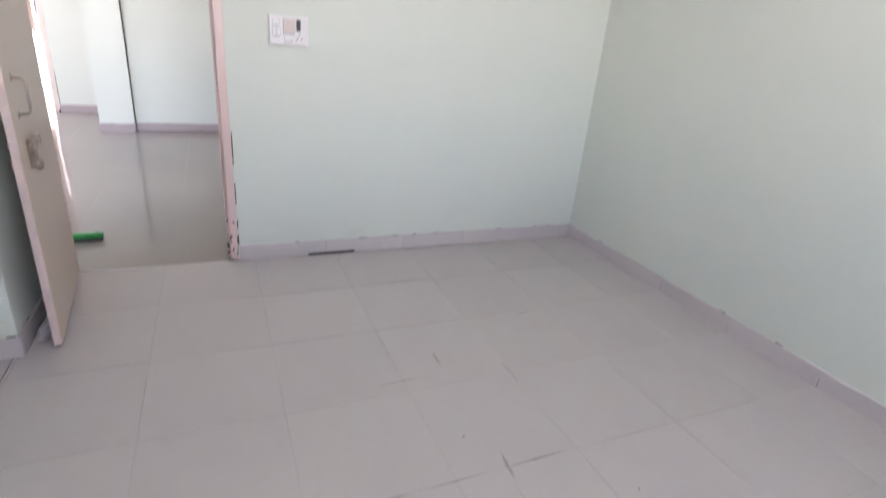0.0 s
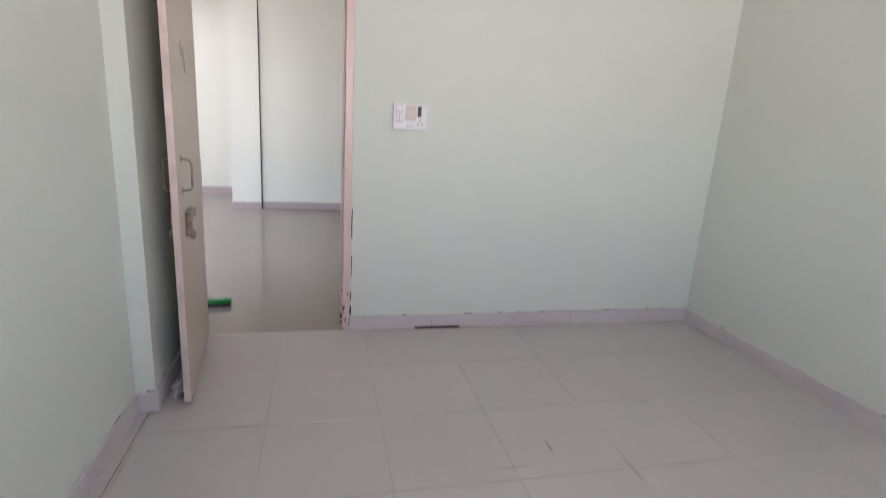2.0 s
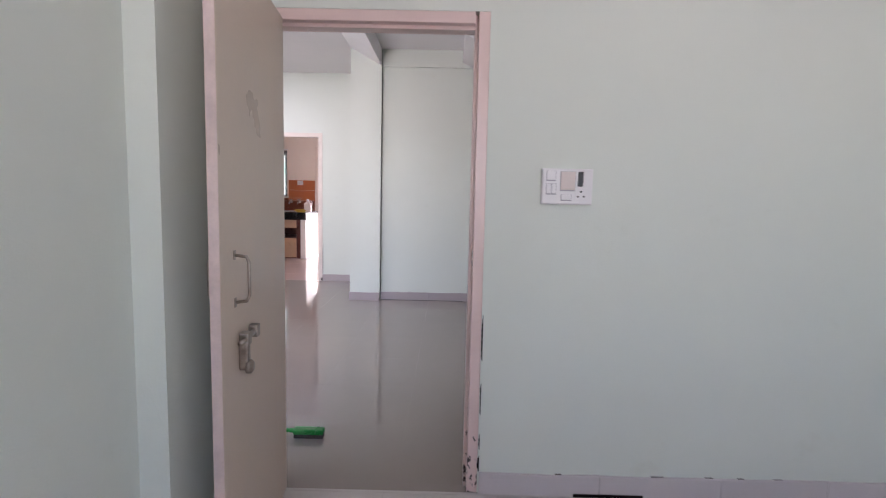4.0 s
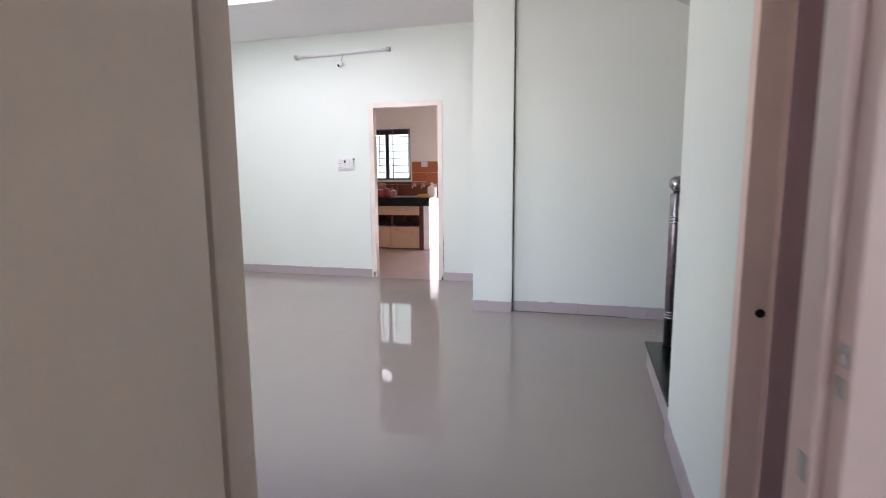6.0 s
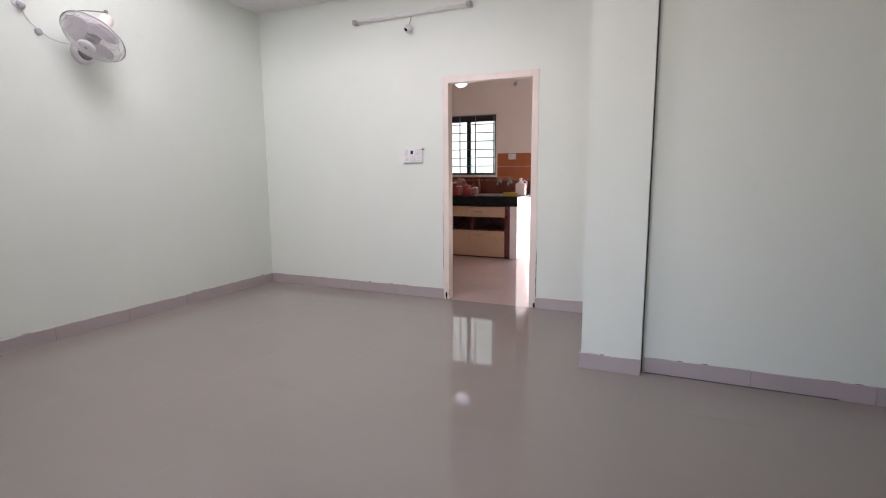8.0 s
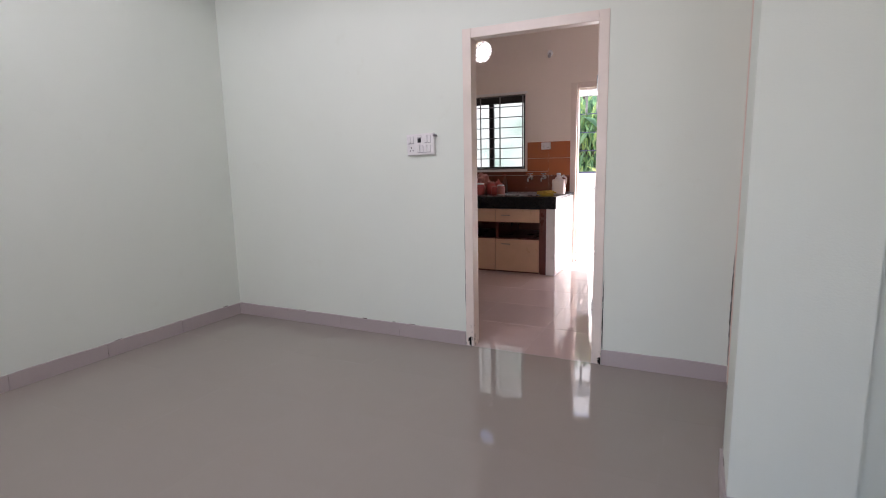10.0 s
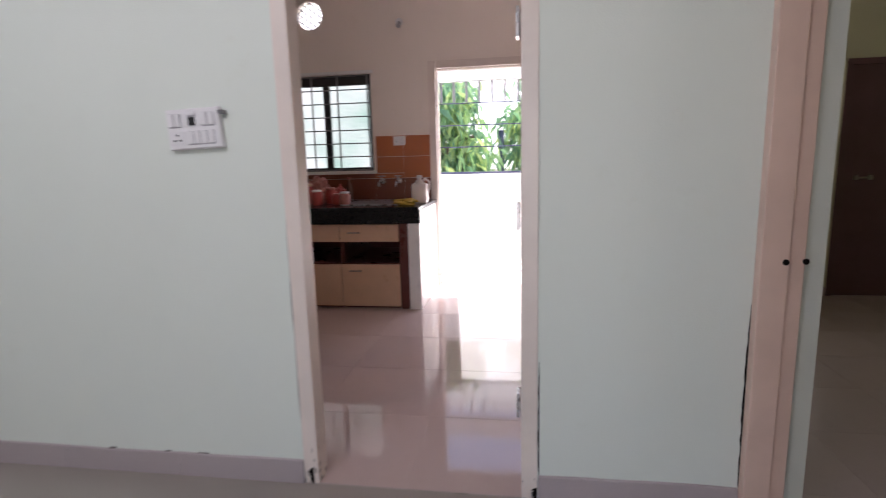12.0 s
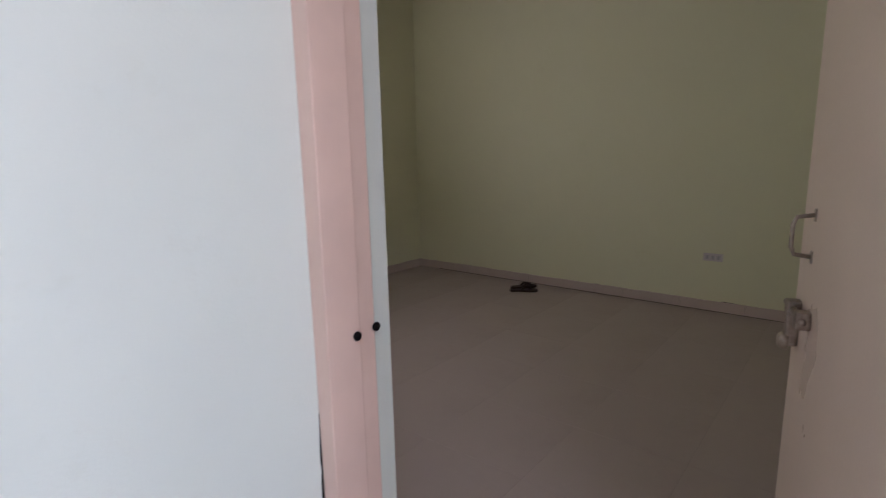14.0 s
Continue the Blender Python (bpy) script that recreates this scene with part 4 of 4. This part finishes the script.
def slipper(at, angle):
    t = thing("slipper", at, "dark brown rubber slipper on the back bedroom floor", "slipper", "pair of slippers")
    m = Matrix.Translation(at) @ pose(0, 0, 0, 0, 0, angle)
    outline = [(-0.125, 0.0), (-0.118, 0.026), (-0.09, 0.036), (-0.03, 0.031), (0.04, 0.042), (0.09, 0.047), (0.12, 0.036), (0.135, 0.008),
               (0.125, -0.026), (0.09, -0.042), (0.03, -0.036), (-0.03, -0.027), (-0.09, -0.033), (-0.118, -0.024)]
    bm = bmesh.new()
    lo, hi = ([bm.verts.new(m @ Vector((x, y, z))) for x, y in outline] for z in (0.0, 0.018))
    for i in range(len(outline)):
        j = (i + 1) % len(outline)
        bm.faces.new((lo[i], lo[j], hi[j], hi[i]))
    bm.faces.new(lo[::-1])
    bm.faces.new(hi)
    part("sole", bm, M_SLIPPER, t)
    for s in (-1, 1):
        bm = bmesh.new()
        tube(bm, [m @ Vector(p) for p in ((0.08, 0.002 * s, 0.018), (0.055, 0.008 * s, 0.042), (0.01, 0.026 * s, 0.040), (-0.02, 0.033 * s, 0.016))], 0.009, 8)
        part("strap", bm, M_SLIPPER, t)
    return t


slipper((2.30, 7.06, 0.0), -58)
slipper((2.37, 7.10, 0.014), -40)


# ---- kitchen ----
CE, CF = -2.9, 8.0      # end and front of the counter
unit_x = [(-4.95, -4.28), (-4.28, -3.62), (-3.62, -3.085)]
bm = bmesh.new()
bx(bm, HL + 0.004, CE + 0.01, CF - 0.045, FY - 0.006, 0.872, 0.905, bevel=0.004)
bx(bm, HL + 0.004, CE + 0.01, CF - 0.045, CF - 0.02, 0.765, 0.872, bevel=0.002)
top = thing("worktop", (-4.0, 8.4, 0.9), "black granite kitchen worktop with a deep front apron", "worktop")
part("slab", bm, M_GRANITE, top)
ep = thing("end_panel", (CE - 0.05, 8.4, 0), "white tiled end wall of the kitchen counter", "panel")
bm = bmesh.new()
bx(bm, CE - 0.105, CE, CF - 0.02, FY - 0.006, 0.0, 0.765, bevel=0.004)
bx(bm, CE - 0.105, CE, CF + 0.0, FY - 0.006, 0.765, 0.872)
part("panel", bm, M_WHITE_TILE, ep)
bm = bmesh.new()
bx(bm, CE - 0.18, CE - 0.107, CF - 0.004, CF + 0.5, 0.0, 0.765, bevel=0.003)
part("stile", bm, M_MAROON, ep, "maroon laminate stile")
for x0, x1 in unit_x:
    u = thing("base_cabinet", ((x0 + x1) / 2, 8.4, 0), "kitchen base unit, beige drawer and door, maroon open shelf", "cabinet", "kitchen base units")
    for n, b in (("side_panel", (x0, x0 + 0.018, CF + 0.05, FY - 0.02, 0.0, 0.765)), ("side_panel", (x1 - 0.018, x1, CF + 0.05, FY - 0.02, 0.0, 0.765)),
                 ("back_panel", (x0 + 0.018, x1 - 0.018, FY - 0.04, FY - 0.02, 0.0, 0.765)), ("shelf", (x0 + 0.018, x1 - 0.018, CF + 0.02, FY - 0.04, 0.39, 0.41)),
                 ("shelf", (x0 + 0.018, x1 - 0.018, CF + 0.02, FY - 0.04, 0.595, 0.612)), ("base_panel", (x0 + 0.018, x1 - 0.018, CF + 0.03, FY - 0.04, 0.0, 0.02))):
        bm = bmesh.new()
        bx(bm, *b)
        part(n, bm, M_MAROON, u, "maroon laminate")
    bm = bmesh.new()
    bx(bm, x0 + 0.003, x1 - 0.003, CF - 0.014, CF + 0.003, 0.604, 0.755, bevel=0.003)
    d = part("drawer", bm, M_BEIGE_LAM, u)
    bm = bmesh.new()
    rod(bm, (x0 + 0.08, CF - 0.035, 0.685), (x0 + 0.19, CF - 0.035, 0.685), 0.006, 10)
    for x in (x0 + 0.09, x0 + 0.18):
        rod(bm, (x, CF - 0.014, 0.685), (x, CF - 0.036, 0.685), 0.004, 8)
    part("handle", bm, M_BRASS, d, "brass bar handle")
    bm = bmesh.new()
    bx(bm, x0 + 0.003, x1 - 0.003, CF - 0.014, CF + 0.003, 0.022, 0.40, bevel=0.003)
    d = part("door", bm, M_BEIGE_LAM, u)
    bm = bmesh.new()
    rod(bm, (x0 + 0.08, CF - 0.035, 0.345), (x0 + 0.19, CF - 0.035, 0.345), 0.006, 10)
    for x in (x0 + 0.09, x0 + 0.18):
        rod(bm, (x, CF - 0.014, 0.345), (x, CF - 0.036, 0.345), 0.004, 8)
    part("handle", bm, M_BRASS, d, "brass bar handle")

sink = thing("sink", (-3.4, 8.45, 0.905), "steel kitchen sink let into the worktop", "sink")
bm = bmesh.new()
for b in ((-3.68, -3.66, 8.20, 8.72), (-3.16, -3.14, 8.20, 8.72), (-3.66, -3.16, 8.20, 8.22), (-3.66, -3.16, 8.70, 8.72)):
    bx(bm, *b, 0.905, 0.913, bevel=0.002)
part("rim", bm, M_STEEL, sink)
bm = bmesh.new()
bx(bm, -3.66, -3.16, 8.22, 8.70, 0.906, 0.909)
part("basin", bm, M_STEEL_DARK, sink)


def wall_tap(x, z):
    t = thing("wall_tap", (x, FY, z), "chrome tap on the tiled kitchen wall", "tap", "taps over the sink")
    bm = bmesh.new()
    spun(bm, [(0.028, 0), (0.028, 0.006), (0.014, 0.012), (0.014, 0.07)], (x, FY - 0.012, z), (0, -1, 0), 18)
    tube(bm, [(x, FY - 0.07, z), (x, FY - 0.12, z + 0.008), (x, FY - 0.165, z - 0.012), (x, FY - 0.175, z - 0.05)], 0.011)
    part("spout", bm, M_STEEL, t)
    bm = bmesh.new()
    rod(bm, (x, FY - 0.06, z), (x, FY - 0.06, z + 0.045), 0.009)
    bx(bm, x - 0.035, x + 0.035, FY - 0.068, FY - 0.052, z + 0.045, z + 0.058, bevel=0.004)
    part("handle", bm, M_STEEL, t)


wall_tap(-3.445, 1.095)
wall_tap(-3.272, 1.095)

can = thing("water_can", (-2.960, 8.35, 0.905), "milky white plastic can with a handle on the worktop", "can")
bm = bmesh.new()
bx(bm, -3.030, -2.885, 8.30, 8.42, 0.905, 1.09, bevel=0.028)
spun(bm, [(0.055, 0.165), (0.035, 0.205), (0.022, 0.215), (0.022, 0.245)], (-2.960, 8.36, 0.905), (0, 0, 1), 20)
part("body", bm, M_JUG, can)
bm = bmesh.new()
spun(bm, [(0.025, 0), (0.025, 0.022), (0.018, 0.026)], (-2.960, 8.36, 1.135), (0, 0, 1), 20)
part("cap", bm, M_WHITE_PLASTIC, can)
bm = bmesh.new()
tube(bm, [(-2.925, 8.36, 1.115), (-2.907, 8.36, 1.13), (-2.870, 8.36, 1.10), (-2.875, 8.36, 1.04), (-2.890, 8.36, 1.0)], 0.011)
part("handle", bm, M_JUG, can)
crumpled("dishcloth", (-3.05, 8.16, 0.905), 0.10, 0.06, 0.06, M_YELLOW, "crumpled yellow cloth on the worktop edge", "cloth", 9)


def jar(at, r, h, material, lid, label):
    t = thing("jar", at, label, "jar")
    bm = bmesh.new()
    spun(bm, [(r * 0.9, 0), (r, 0.01), (r, h * 0.75), (r * 0.8, h * 0.85), (r * 0.8, h * 0.88)], at, (0, 0, 1), 20)
    part("body", bm, material, t)
    bm = bmesh.new()
    spun(bm, [(r * 0.86, h * 0.88), (r * 0.86, h), (r * 0.7, h * 1.02)], at, (0, 0, 1), 20)
    part("lid", bm, lid, t)


jar((-3.86, 8.48, 0.905), 0.055, 0.15, M_RED, M_PINKISH, "dull red plastic jar with a pink lid")
jar((-3.97, 8.42, 0.905), 0.06, 0.13, M_PINKISH, M_RED, "pinkish plastic jar with a red lid")
jar((-4.10, 8.50, 0.905), 0.055, 0.19, M_RED, M_BEIGE_LAM, "tall dull red jar with a beige lid")
jar((-4.24, 8.44, 0.905), 0.06, 0.16, M_PINKISH, M_PINKISH, "pinkish plastic jar on the worktop")
jar((-3.76, 8.36, 0.905), 0.045, 0.10, M_RED, M_PINKISH, "small red jar with a pink lid")
jar((-3.66, 8.30, 0.905), 0.05, 0.12, M_PINKISH, M_WHITE_PLASTIC, "pinkish plastic jar with a white lid")
jar((-3.93, 8.30, 0.905), 0.05, 0.14, M_RED, M_WHITE_PLASTIC, "red plastic jar with a white lid")
crumpled("plastic_bag", (-4.02, 8.6, 0.905), 0.10, 0.07, 0.24, M_PINKISH, "crumpled pink plastic bag of groceries", "bag", 12)
crumpled("plastic_bag", (-3.80, 8.6, 0.905), 0.06, 0.05, 0.15, M_RED, "crumpled red plastic packet", "packet", 21)
for at, h in (((-3.72, 8.62, 0.905), 0.24), ((-4.32, 8.62, 0.905), 0.26)):
    t = thing("bottle", at, "brown glass bottle on the worktop", "bottle", "bottles on the worktop")
    bm = bmesh.new()
    spun(bm, [(0.03, 0), (0.034, 0.01), (0.034, h * 0.62), (0.014, h * 0.8), (0.013, h * 0.93)], at, (0, 0, 1), 20)
    part("body", bm, M_BOTTLE, t)
    bm = bmesh.new()
    spun(bm, [(0.015, h * 0.93), (0.015, h), (0.012, h * 1.01)], at, (0, 0, 1), 16)
    part("cap", bm, M_RED, t)

# orange wall tiles behind the worktop; darker ones carry painted shade
dado = thing("wall_tiles", (-4.0, FY, 0.905), "orange glazed wall tiles over the worktop, shade painted on the lower ones", "wall tiles", kind="structure")
shared_dado = {}
for row, z0 in enumerate((0.907, 1.124, 1.341)):
    x = CE - 0.02
    while x > HL + 0.05:
        x0, x1, z1 = max(x - 0.30, HL + 0.006), x, min(z0 + 0.216, 1.548)
        pieces = [(x0, x1, z0, z1)]
        if x1 > KW[0] - 0.03 and x0 < KW[1] + 0.03 and z1 > KW[2] - 0.032:
            pieces = [(x0, x1, z0, min(z1, KW[2] - 0.032))] if z0 < KW[2] - 0.04 else []
            if x1 > KW[1] + 0.035:
                pieces.append((max(x0, KW[1] + 0.032), x1, max(z0, KW[2] - 0.030), z1))
        for a, b, c, d in pieces:
            key = (round(b - a, 3), round(d - c, 3), row == 2 or c > 1.2 or (row == 1 and a > KW[1] - 0.1))
            if key not in shared_dado:
                t = bmesh.new()
                bx(t, 0.001, b - a - 0.001, -0.008, -0.0005, 0.001, d - c - 0.001, bevel=0.001)
                data = bpy.data.meshes.new("wall_tile")
                t.to_mesh(data)
                t.free()
                data.materials.append(M_ORANGE if key[2] else M_ORANGE_SHADED)
                shared_dado[key] = data
            ob = new("wall_tile", shared_dado[key])
            ob.parent = dado
            ob.matrix_parent_inverse = dado.matrix_basis.inverted()
            ob.location = (a, FY, c)
        x -= 0.30


# ---- outside ----
solid("ground", [(-400, 400, -300, 600, -0.5, -0.42)], M_GROUND, "dry brown earth round the house")
solid("yard_floor", [(-5.25, 2.75, FY + 0.12, 10.3, -0.42, -0.015)], M_WHITE_WASH, "whitewashed floor of the back yard")
solid("yard_wall", [(-5.25, 2.75, 10.3, 10.42, -0.42, 1.11)], M_WHITE_WASH, "low whitewashed wall of the back yard in the sun")
solid("yard_wall_2", [(-5.37, -5.25, FY + 0.12, 10.42, -0.42, 2.6), (2.75, 2.87, FY + 0.12, 10.42, -0.42, 2.6)], M_WHITE_WASH, "whitewashed side wall of the back yard")
# Two more slabs, added unseen so that no sun patch falls through the windows.
solid("sun_blocker_3", [(R2W[0] - 0.3, R2W[1] + 0.3, RY + 0.12, RY + 0.53, 2.30, 2.37)], M_CEMENT, "unseen cement slab keeping sun out of the back bedroom window")
solid("sun_blocker_4", [(KW[0] - 0.3, KW[1] + 0.25, FY + 0.12, FY + 0.48, 2.32, 2.39)], M_CEMENT, "unseen cement slab keeping sun out of the kitchen window")
solid("backdrop_3", [(-90, 90, 95, 95.2, -3, 45)], M_HAZE_FAR, "white hazy daylight beyond the trees", kind="structure")
solid("backdrop_1", [(KW[0] - 0.25, KW[1] + 0.25, FY + 0.5, FY + 0.51, 0.8, 2.6)], M_HAZE, "bright hazy daylight outside the kitchen window", kind="structure")
solid("backdrop_2", [(R2W[0] - 0.25, R2W[1] + 0.25, RY + 0.55, RY + 0.56, 0.4, 2.6)], M_HAZE, "bright hazy daylight outside the bedroom window", kind="structure")

gr = thing("yard_grille", (-2.4, 10.36, 1.11), "dark blue iron grille on the low yard wall", "grille")
for z in (1.123, 1.45, 1.72, 1.99, 2.26):
    bm = bmesh.new()
    rod(bm, (-5.25, 10.36, z), (2.75, 10.36, z), 0.013 if z < 1.2 else 0.007, 8)
    part("rail", bm, M_BAR_BLUE, gr)
for i in range(5):
    bm = bmesh.new()
    x = -4.9 + i * 1.75
    bx(bm, x - 0.012, x + 0.012, 10.35, 10.37, 1.11, 2.3)
    part("upright", bm, M_BAR_BLUE, gr)
for i in range(46):
    bm = bmesh.new()
    x = -4.8 + i * 0.16
    bx(bm, x - 0.016, x + 0.016, 10.352, 10.368, 2.0, 2.25)
    part("top_bar", bm, M_BAR, gr)


solid("yard_beam", [(-5.25, 2.75, 10.30, 10.42, 2.255, 2.50)], M_WHITE_WASH, "whitewashed beam over the yard grille")


def leafy_tree(at, height, spread, leaves, seed, label):
    rng = random.Random(seed)
    t = thing("tree", at, label, "tree", "trees behind the yard")
    a = Vector(at)
    bm = bmesh.new()
    tube(bm, [a, a + Vector((0.05, 0.03, height * 0.3)), a + Vector((-0.04, 0.0, height * 0.55)), a + Vector((0.02, 0.02, height * 0.8))], 0.10, 10)
    tips = []
    for i in range(26):
        ang, h = rng.uniform(0, 6.28), rng.uniform(0.22, 0.95) * height
        r = spread * rng.uniform(0.5, 1.0)
        tip = a + Vector((r * math.cos(ang), r * math.sin(ang), h + rng.uniform(0.0, 0.5)))
        tube(bm, [a + Vector((0, 0, h * 0.75)), a + Vector((r * 0.5 * math.cos(ang), r * 0.5 * math.sin(ang), h)), tip], 0.025, 6)
        tips.append(tip)
    part("trunk", bm, M_BARK, t)
    verts, faces = [], []
    for k in range(leaves):
        c = rng.choice(tips) + Vector((rng.gauss(0, 0.17), rng.gauss(0, 0.17), -abs(rng.gauss(0, 0.38))))
        ln, w = rng.uniform(0.22, 0.44), rng.uniform(0.012, 0.026)
        out = Vector((rng.uniform(-1, 1), rng.uniform(-1, 1), 0)).normalized()
        d0 = (out * rng.uniform(0.2, 0.9) + Vector((0, 0, rng.uniform(-1.4, -0.1)))).normalized()
        d1 = (d0 + Vector((0, 0, -1.3))).normalized()
        side = d0.cross(Vector((rng.uniform(-1, 1), rng.uniform(-1, 1), rng.uniform(-1, 1)))).normalized() * w
        p0, p1 = c, c + d0 * ln * 0.5
        p2 = p1 + d1 * ln * 0.5
        n = len(verts)
        verts += [p0, p1 + side, p2, p1 - side]
        faces += [(n, n + 1, n + 2), (n, n + 2, n + 3)]
    data = bpy.data.meshes.new("crown")
    data.from_pydata([tuple(v) for v in verts], [], faces)
    data.materials.append(M_LEAVES)
    ob = new("crown", data)
    ob.parent = t
    ob.matrix_parent_inverse = t.matrix_basis.inverted()
    return t


leafy_tree((-3.32, 12.0, -0.42), 2.9, 0.66, 4200, 5, "mango tree with drooping long leaves behind the yard")
leafy_tree((-1.76, 12.4, -0.42), 3.2, 0.36, 2200, 8, "slim leafy tree with long drooping leaves behind the yard")
leafy_tree((-5.2, 12.6, -0.42), 3.0, 0.9, 3500, 11, "broad mango tree with drooping leaves behind the yard")
pole = thing("pole", (-2.36, 12.2, -0.42), "weathered blue grey post between the trees", "post")
bm = bmesh.new()
spun(bm, [(0.06, 0), (0.055, 1.2), (0.045, 2.15), (0.01, 2.17)], (-2.36, 12.2, -0.42), (0, 0, 1), 14)
part("shaft", bm, M_BAR_BLUE, pole)



# ---- floors and skirting, laid piece by piece ----
def tile_floor(name, rects, size, x_line, y_line, material, grout, label, gap=0.003, proud=0.003):
    """A bed at z just under 0 with tiles on it; x_line, y_line: where one joint runs. Whole tiles share one mesh."""
    bm = bmesh.new()
    for x0, x1, y0, y1 in rects:
        bx(bm, x0, x1, y0, y1, -0.12, -proud)
    bed = single(name, bm, grout, label, kind="structure")
    shared = {}
    for x0, x1, y0, y1 in rects:
        i0, i1 = math.floor((x0 - x_line) / size), math.ceil((x1 - x_line) / size)
        j0, j1 = math.floor((y0 - y_line) / size), math.ceil((y1 - y_line) / size)
        for i in range(i0, i1):
            for j in range(j0, j1):
                a0, a1 = max(x0, x_line + i * size + gap / 2), min(x1, x_line + (i + 1) * size - gap / 2)
                c0, c1 = max(y0, y_line + j * size + gap / 2), min(y1, y_line + (j + 1) * size - gap / 2)
                if a1 - a0 < 0.01 or c1 - c0 < 0.01:
                    continue
                key = (round(a1 - a0, 3), round(c1 - c0, 3))
                if key not in shared:
                    t = bmesh.new()
                    bx(t, -(a1 - a0) / 2, (a1 - a0) / 2, -(c1 - c0) / 2, (c1 - c0) / 2, -proud, 0, bevel=min(0.0007, proud * 0.4))
                    data = bpy.data.meshes.new("tile")
                    t.to_mesh(data)
                    t.free()
                    data.materials.append(material)
                    shared[key] = data
                ob = new("tile", shared[key])
                ob.location = ((a0 + a1) / 2, (c0 + c1) / 2, random.uniform(-0.0002, 0.0002))
                ob.parent = bed
    return bed


def skirting(name, runs, height, thick, material, step, label):
    """Runs: (along, from, to, wall face, side); hand-cut pieces of tile with uneven tops, dirty joints and broken plaster above them."""
    rng = random.Random(name)
    root = thing(name, (0, 0, 0), label, "skirting", kind="structure")
    shared = {}
    grime = bmesh.new()
    for along, a0, a1, face, side in runs:
        n = max(1, round((a1 - a0) / step))
        w = (a1 - a0) / n
        for i in range(n):
            key = (along, round(w, 3), side, rng.randrange(3))
            if key not in shared:
                t = bmesh.new()
                rows = []
                for k in range(6):
                    u = -w / 2 + 0.001 + (w - 0.002) * k / 5
                    h = height + rng.uniform(-0.0035, 0.0025)
                    v = side * thick
                    ring = [(u, 0, 0), (u, v, 0), (u, v, h - 0.003), (u, v * 0.8, h), (u, 0, h)]
                    rows.append([t.verts.new(p if along == "x" else (p[1], p[0], p[2])) for p in ring])
                for p, q in zip(rows, rows[1:]):
                    for e in range(5):
                        t.faces.new((p[e], p[(e + 1) % 5], q[(e + 1) % 5], q[e]))
                t.faces.new(rows[0])
                t.faces.new(rows[-1][::-1])
                bmesh.ops.recalc_face_normals(t, faces=t.faces[:])
                data = bpy.data.meshes.new("skirting_tile")
                t.to_mesh(data)
                t.free()
                data.materials.append(material)
                shared[key] = data
            ob = new("skirting_tile", shared[key])
            c = a0 + (i + 0.5) * w
            ob.location = (c, face, 0) if along == "x" else (face, c, 0)
            ob.rotation_euler = (0, 0, rng.uniform(-0.003, 0.003))
            ob.parent = root
            marks = []
            if i:
                top = height * rng.choice((0.5, 0.95, 0.95))
                marks.append((c - w / 2 - 0.0011, c - w / 2 + 0.0011, 0.001, thick - 0.001, 0.0, top))
            for _ in range(rng.choice((0, 0, 1, 1, 2))):
                p, ln = c + rng.uniform(-0.45, 0.4) * w, rng.uniform(0.015, 0.06)
                marks.append((p, p + ln, 0.0, 0.003, height - 0.003, height + rng.uniform(0.0015, 0.0045)))
            for p, q, d0, d1, z0, z1 in marks:
                f0, f1 = sorted((face + side * d0, face + side * d1))
                bx(grime, *((p, q, f0, f1, z0, z1) if along == "x" else (f0, f1, p, q, z0, z1)))
    part("grime", grime, M_DIRT, root, "dark dirt in joints and broken plaster")
    return root


tile_floor("floor_1", [(LX, LX + 0.052, -4.6, -0.84), (LX + 0.056, BX, -4.6, 0.0)], 0.502, 0.105, -2.026, M_ROOM_TILE, M_GROUT, "pale matt floor tiles with dirty joints in the bedroom", 0.0022, 0.002)
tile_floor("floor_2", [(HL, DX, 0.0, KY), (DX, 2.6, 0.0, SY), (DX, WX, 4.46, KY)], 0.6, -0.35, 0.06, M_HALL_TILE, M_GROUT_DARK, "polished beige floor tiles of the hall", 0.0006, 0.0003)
tile_floor("floor_3", [(HL, -1.165, KY, FY + 0.12)], 0.6, -2.49, KY, M_KIT_TILE, M_GROUT_KIT, "polished cream pink floor tiles of the kitchen", 0.002, 0.001)
tile_floor("floor_4", [(WX, RX, 4.31, RY), (R2D[0], R2D[1], RY, RY + 0.12)], 0.502, 0.3, 4.6, M_ROOM_TILE_2, M_GROUT_PALE, "brownish grey matt floor tiles in the back bedroom", 0.0014, 0.001)
skirting("baseboard_1", [("x", 0.02, 1.083, 0.0, -1), ("x", 1.083, BX - 0.012, 0.0, -1), ("y", -4.6, -0.001, BX, -1), ("y", -4.6, -0.855, LX, 1), ("x", LX + 0.012, -0.873, -0.84, -1), ("y", -0.84, -0.05, -0.885, 1)],
         0.095, 0.012, M_SKIRT_PALE, 0.5, "pale lilac skirting tiles of the bedroom")
skirting("baseboard_2", [("y", 0.121, KY - 0.013, HL, 1), ("x", HL + 0.012, -2.909, KY, -1), ("x", -1.970, DX - 0.006, KY, -1), ("x", PX0 - 0.012, PX1, PY, -1),
                         ("y", PY, 4.46, PX0, -1), ("x", PX1 + 0.014, 2.6, SY, -1), ("y", 0.962, 1.954, 0.1, -1)],
         0.10, 0.012, M_SKIRT, 0.6, "lilac grey skirting tiles of the hall")
skirting("baseboard_3", [("y", 4.32, RY - 0.013, RX, -1), ("x", -1.0, R2D[0] - 0.002, RY, -1), ("x", R2D[1] + 0.002, RX, RY, -1)],
         0.085, 0.012, M_SKIRT_DULL, 0.5, "dull pink skirting tiles of the back bedroom")
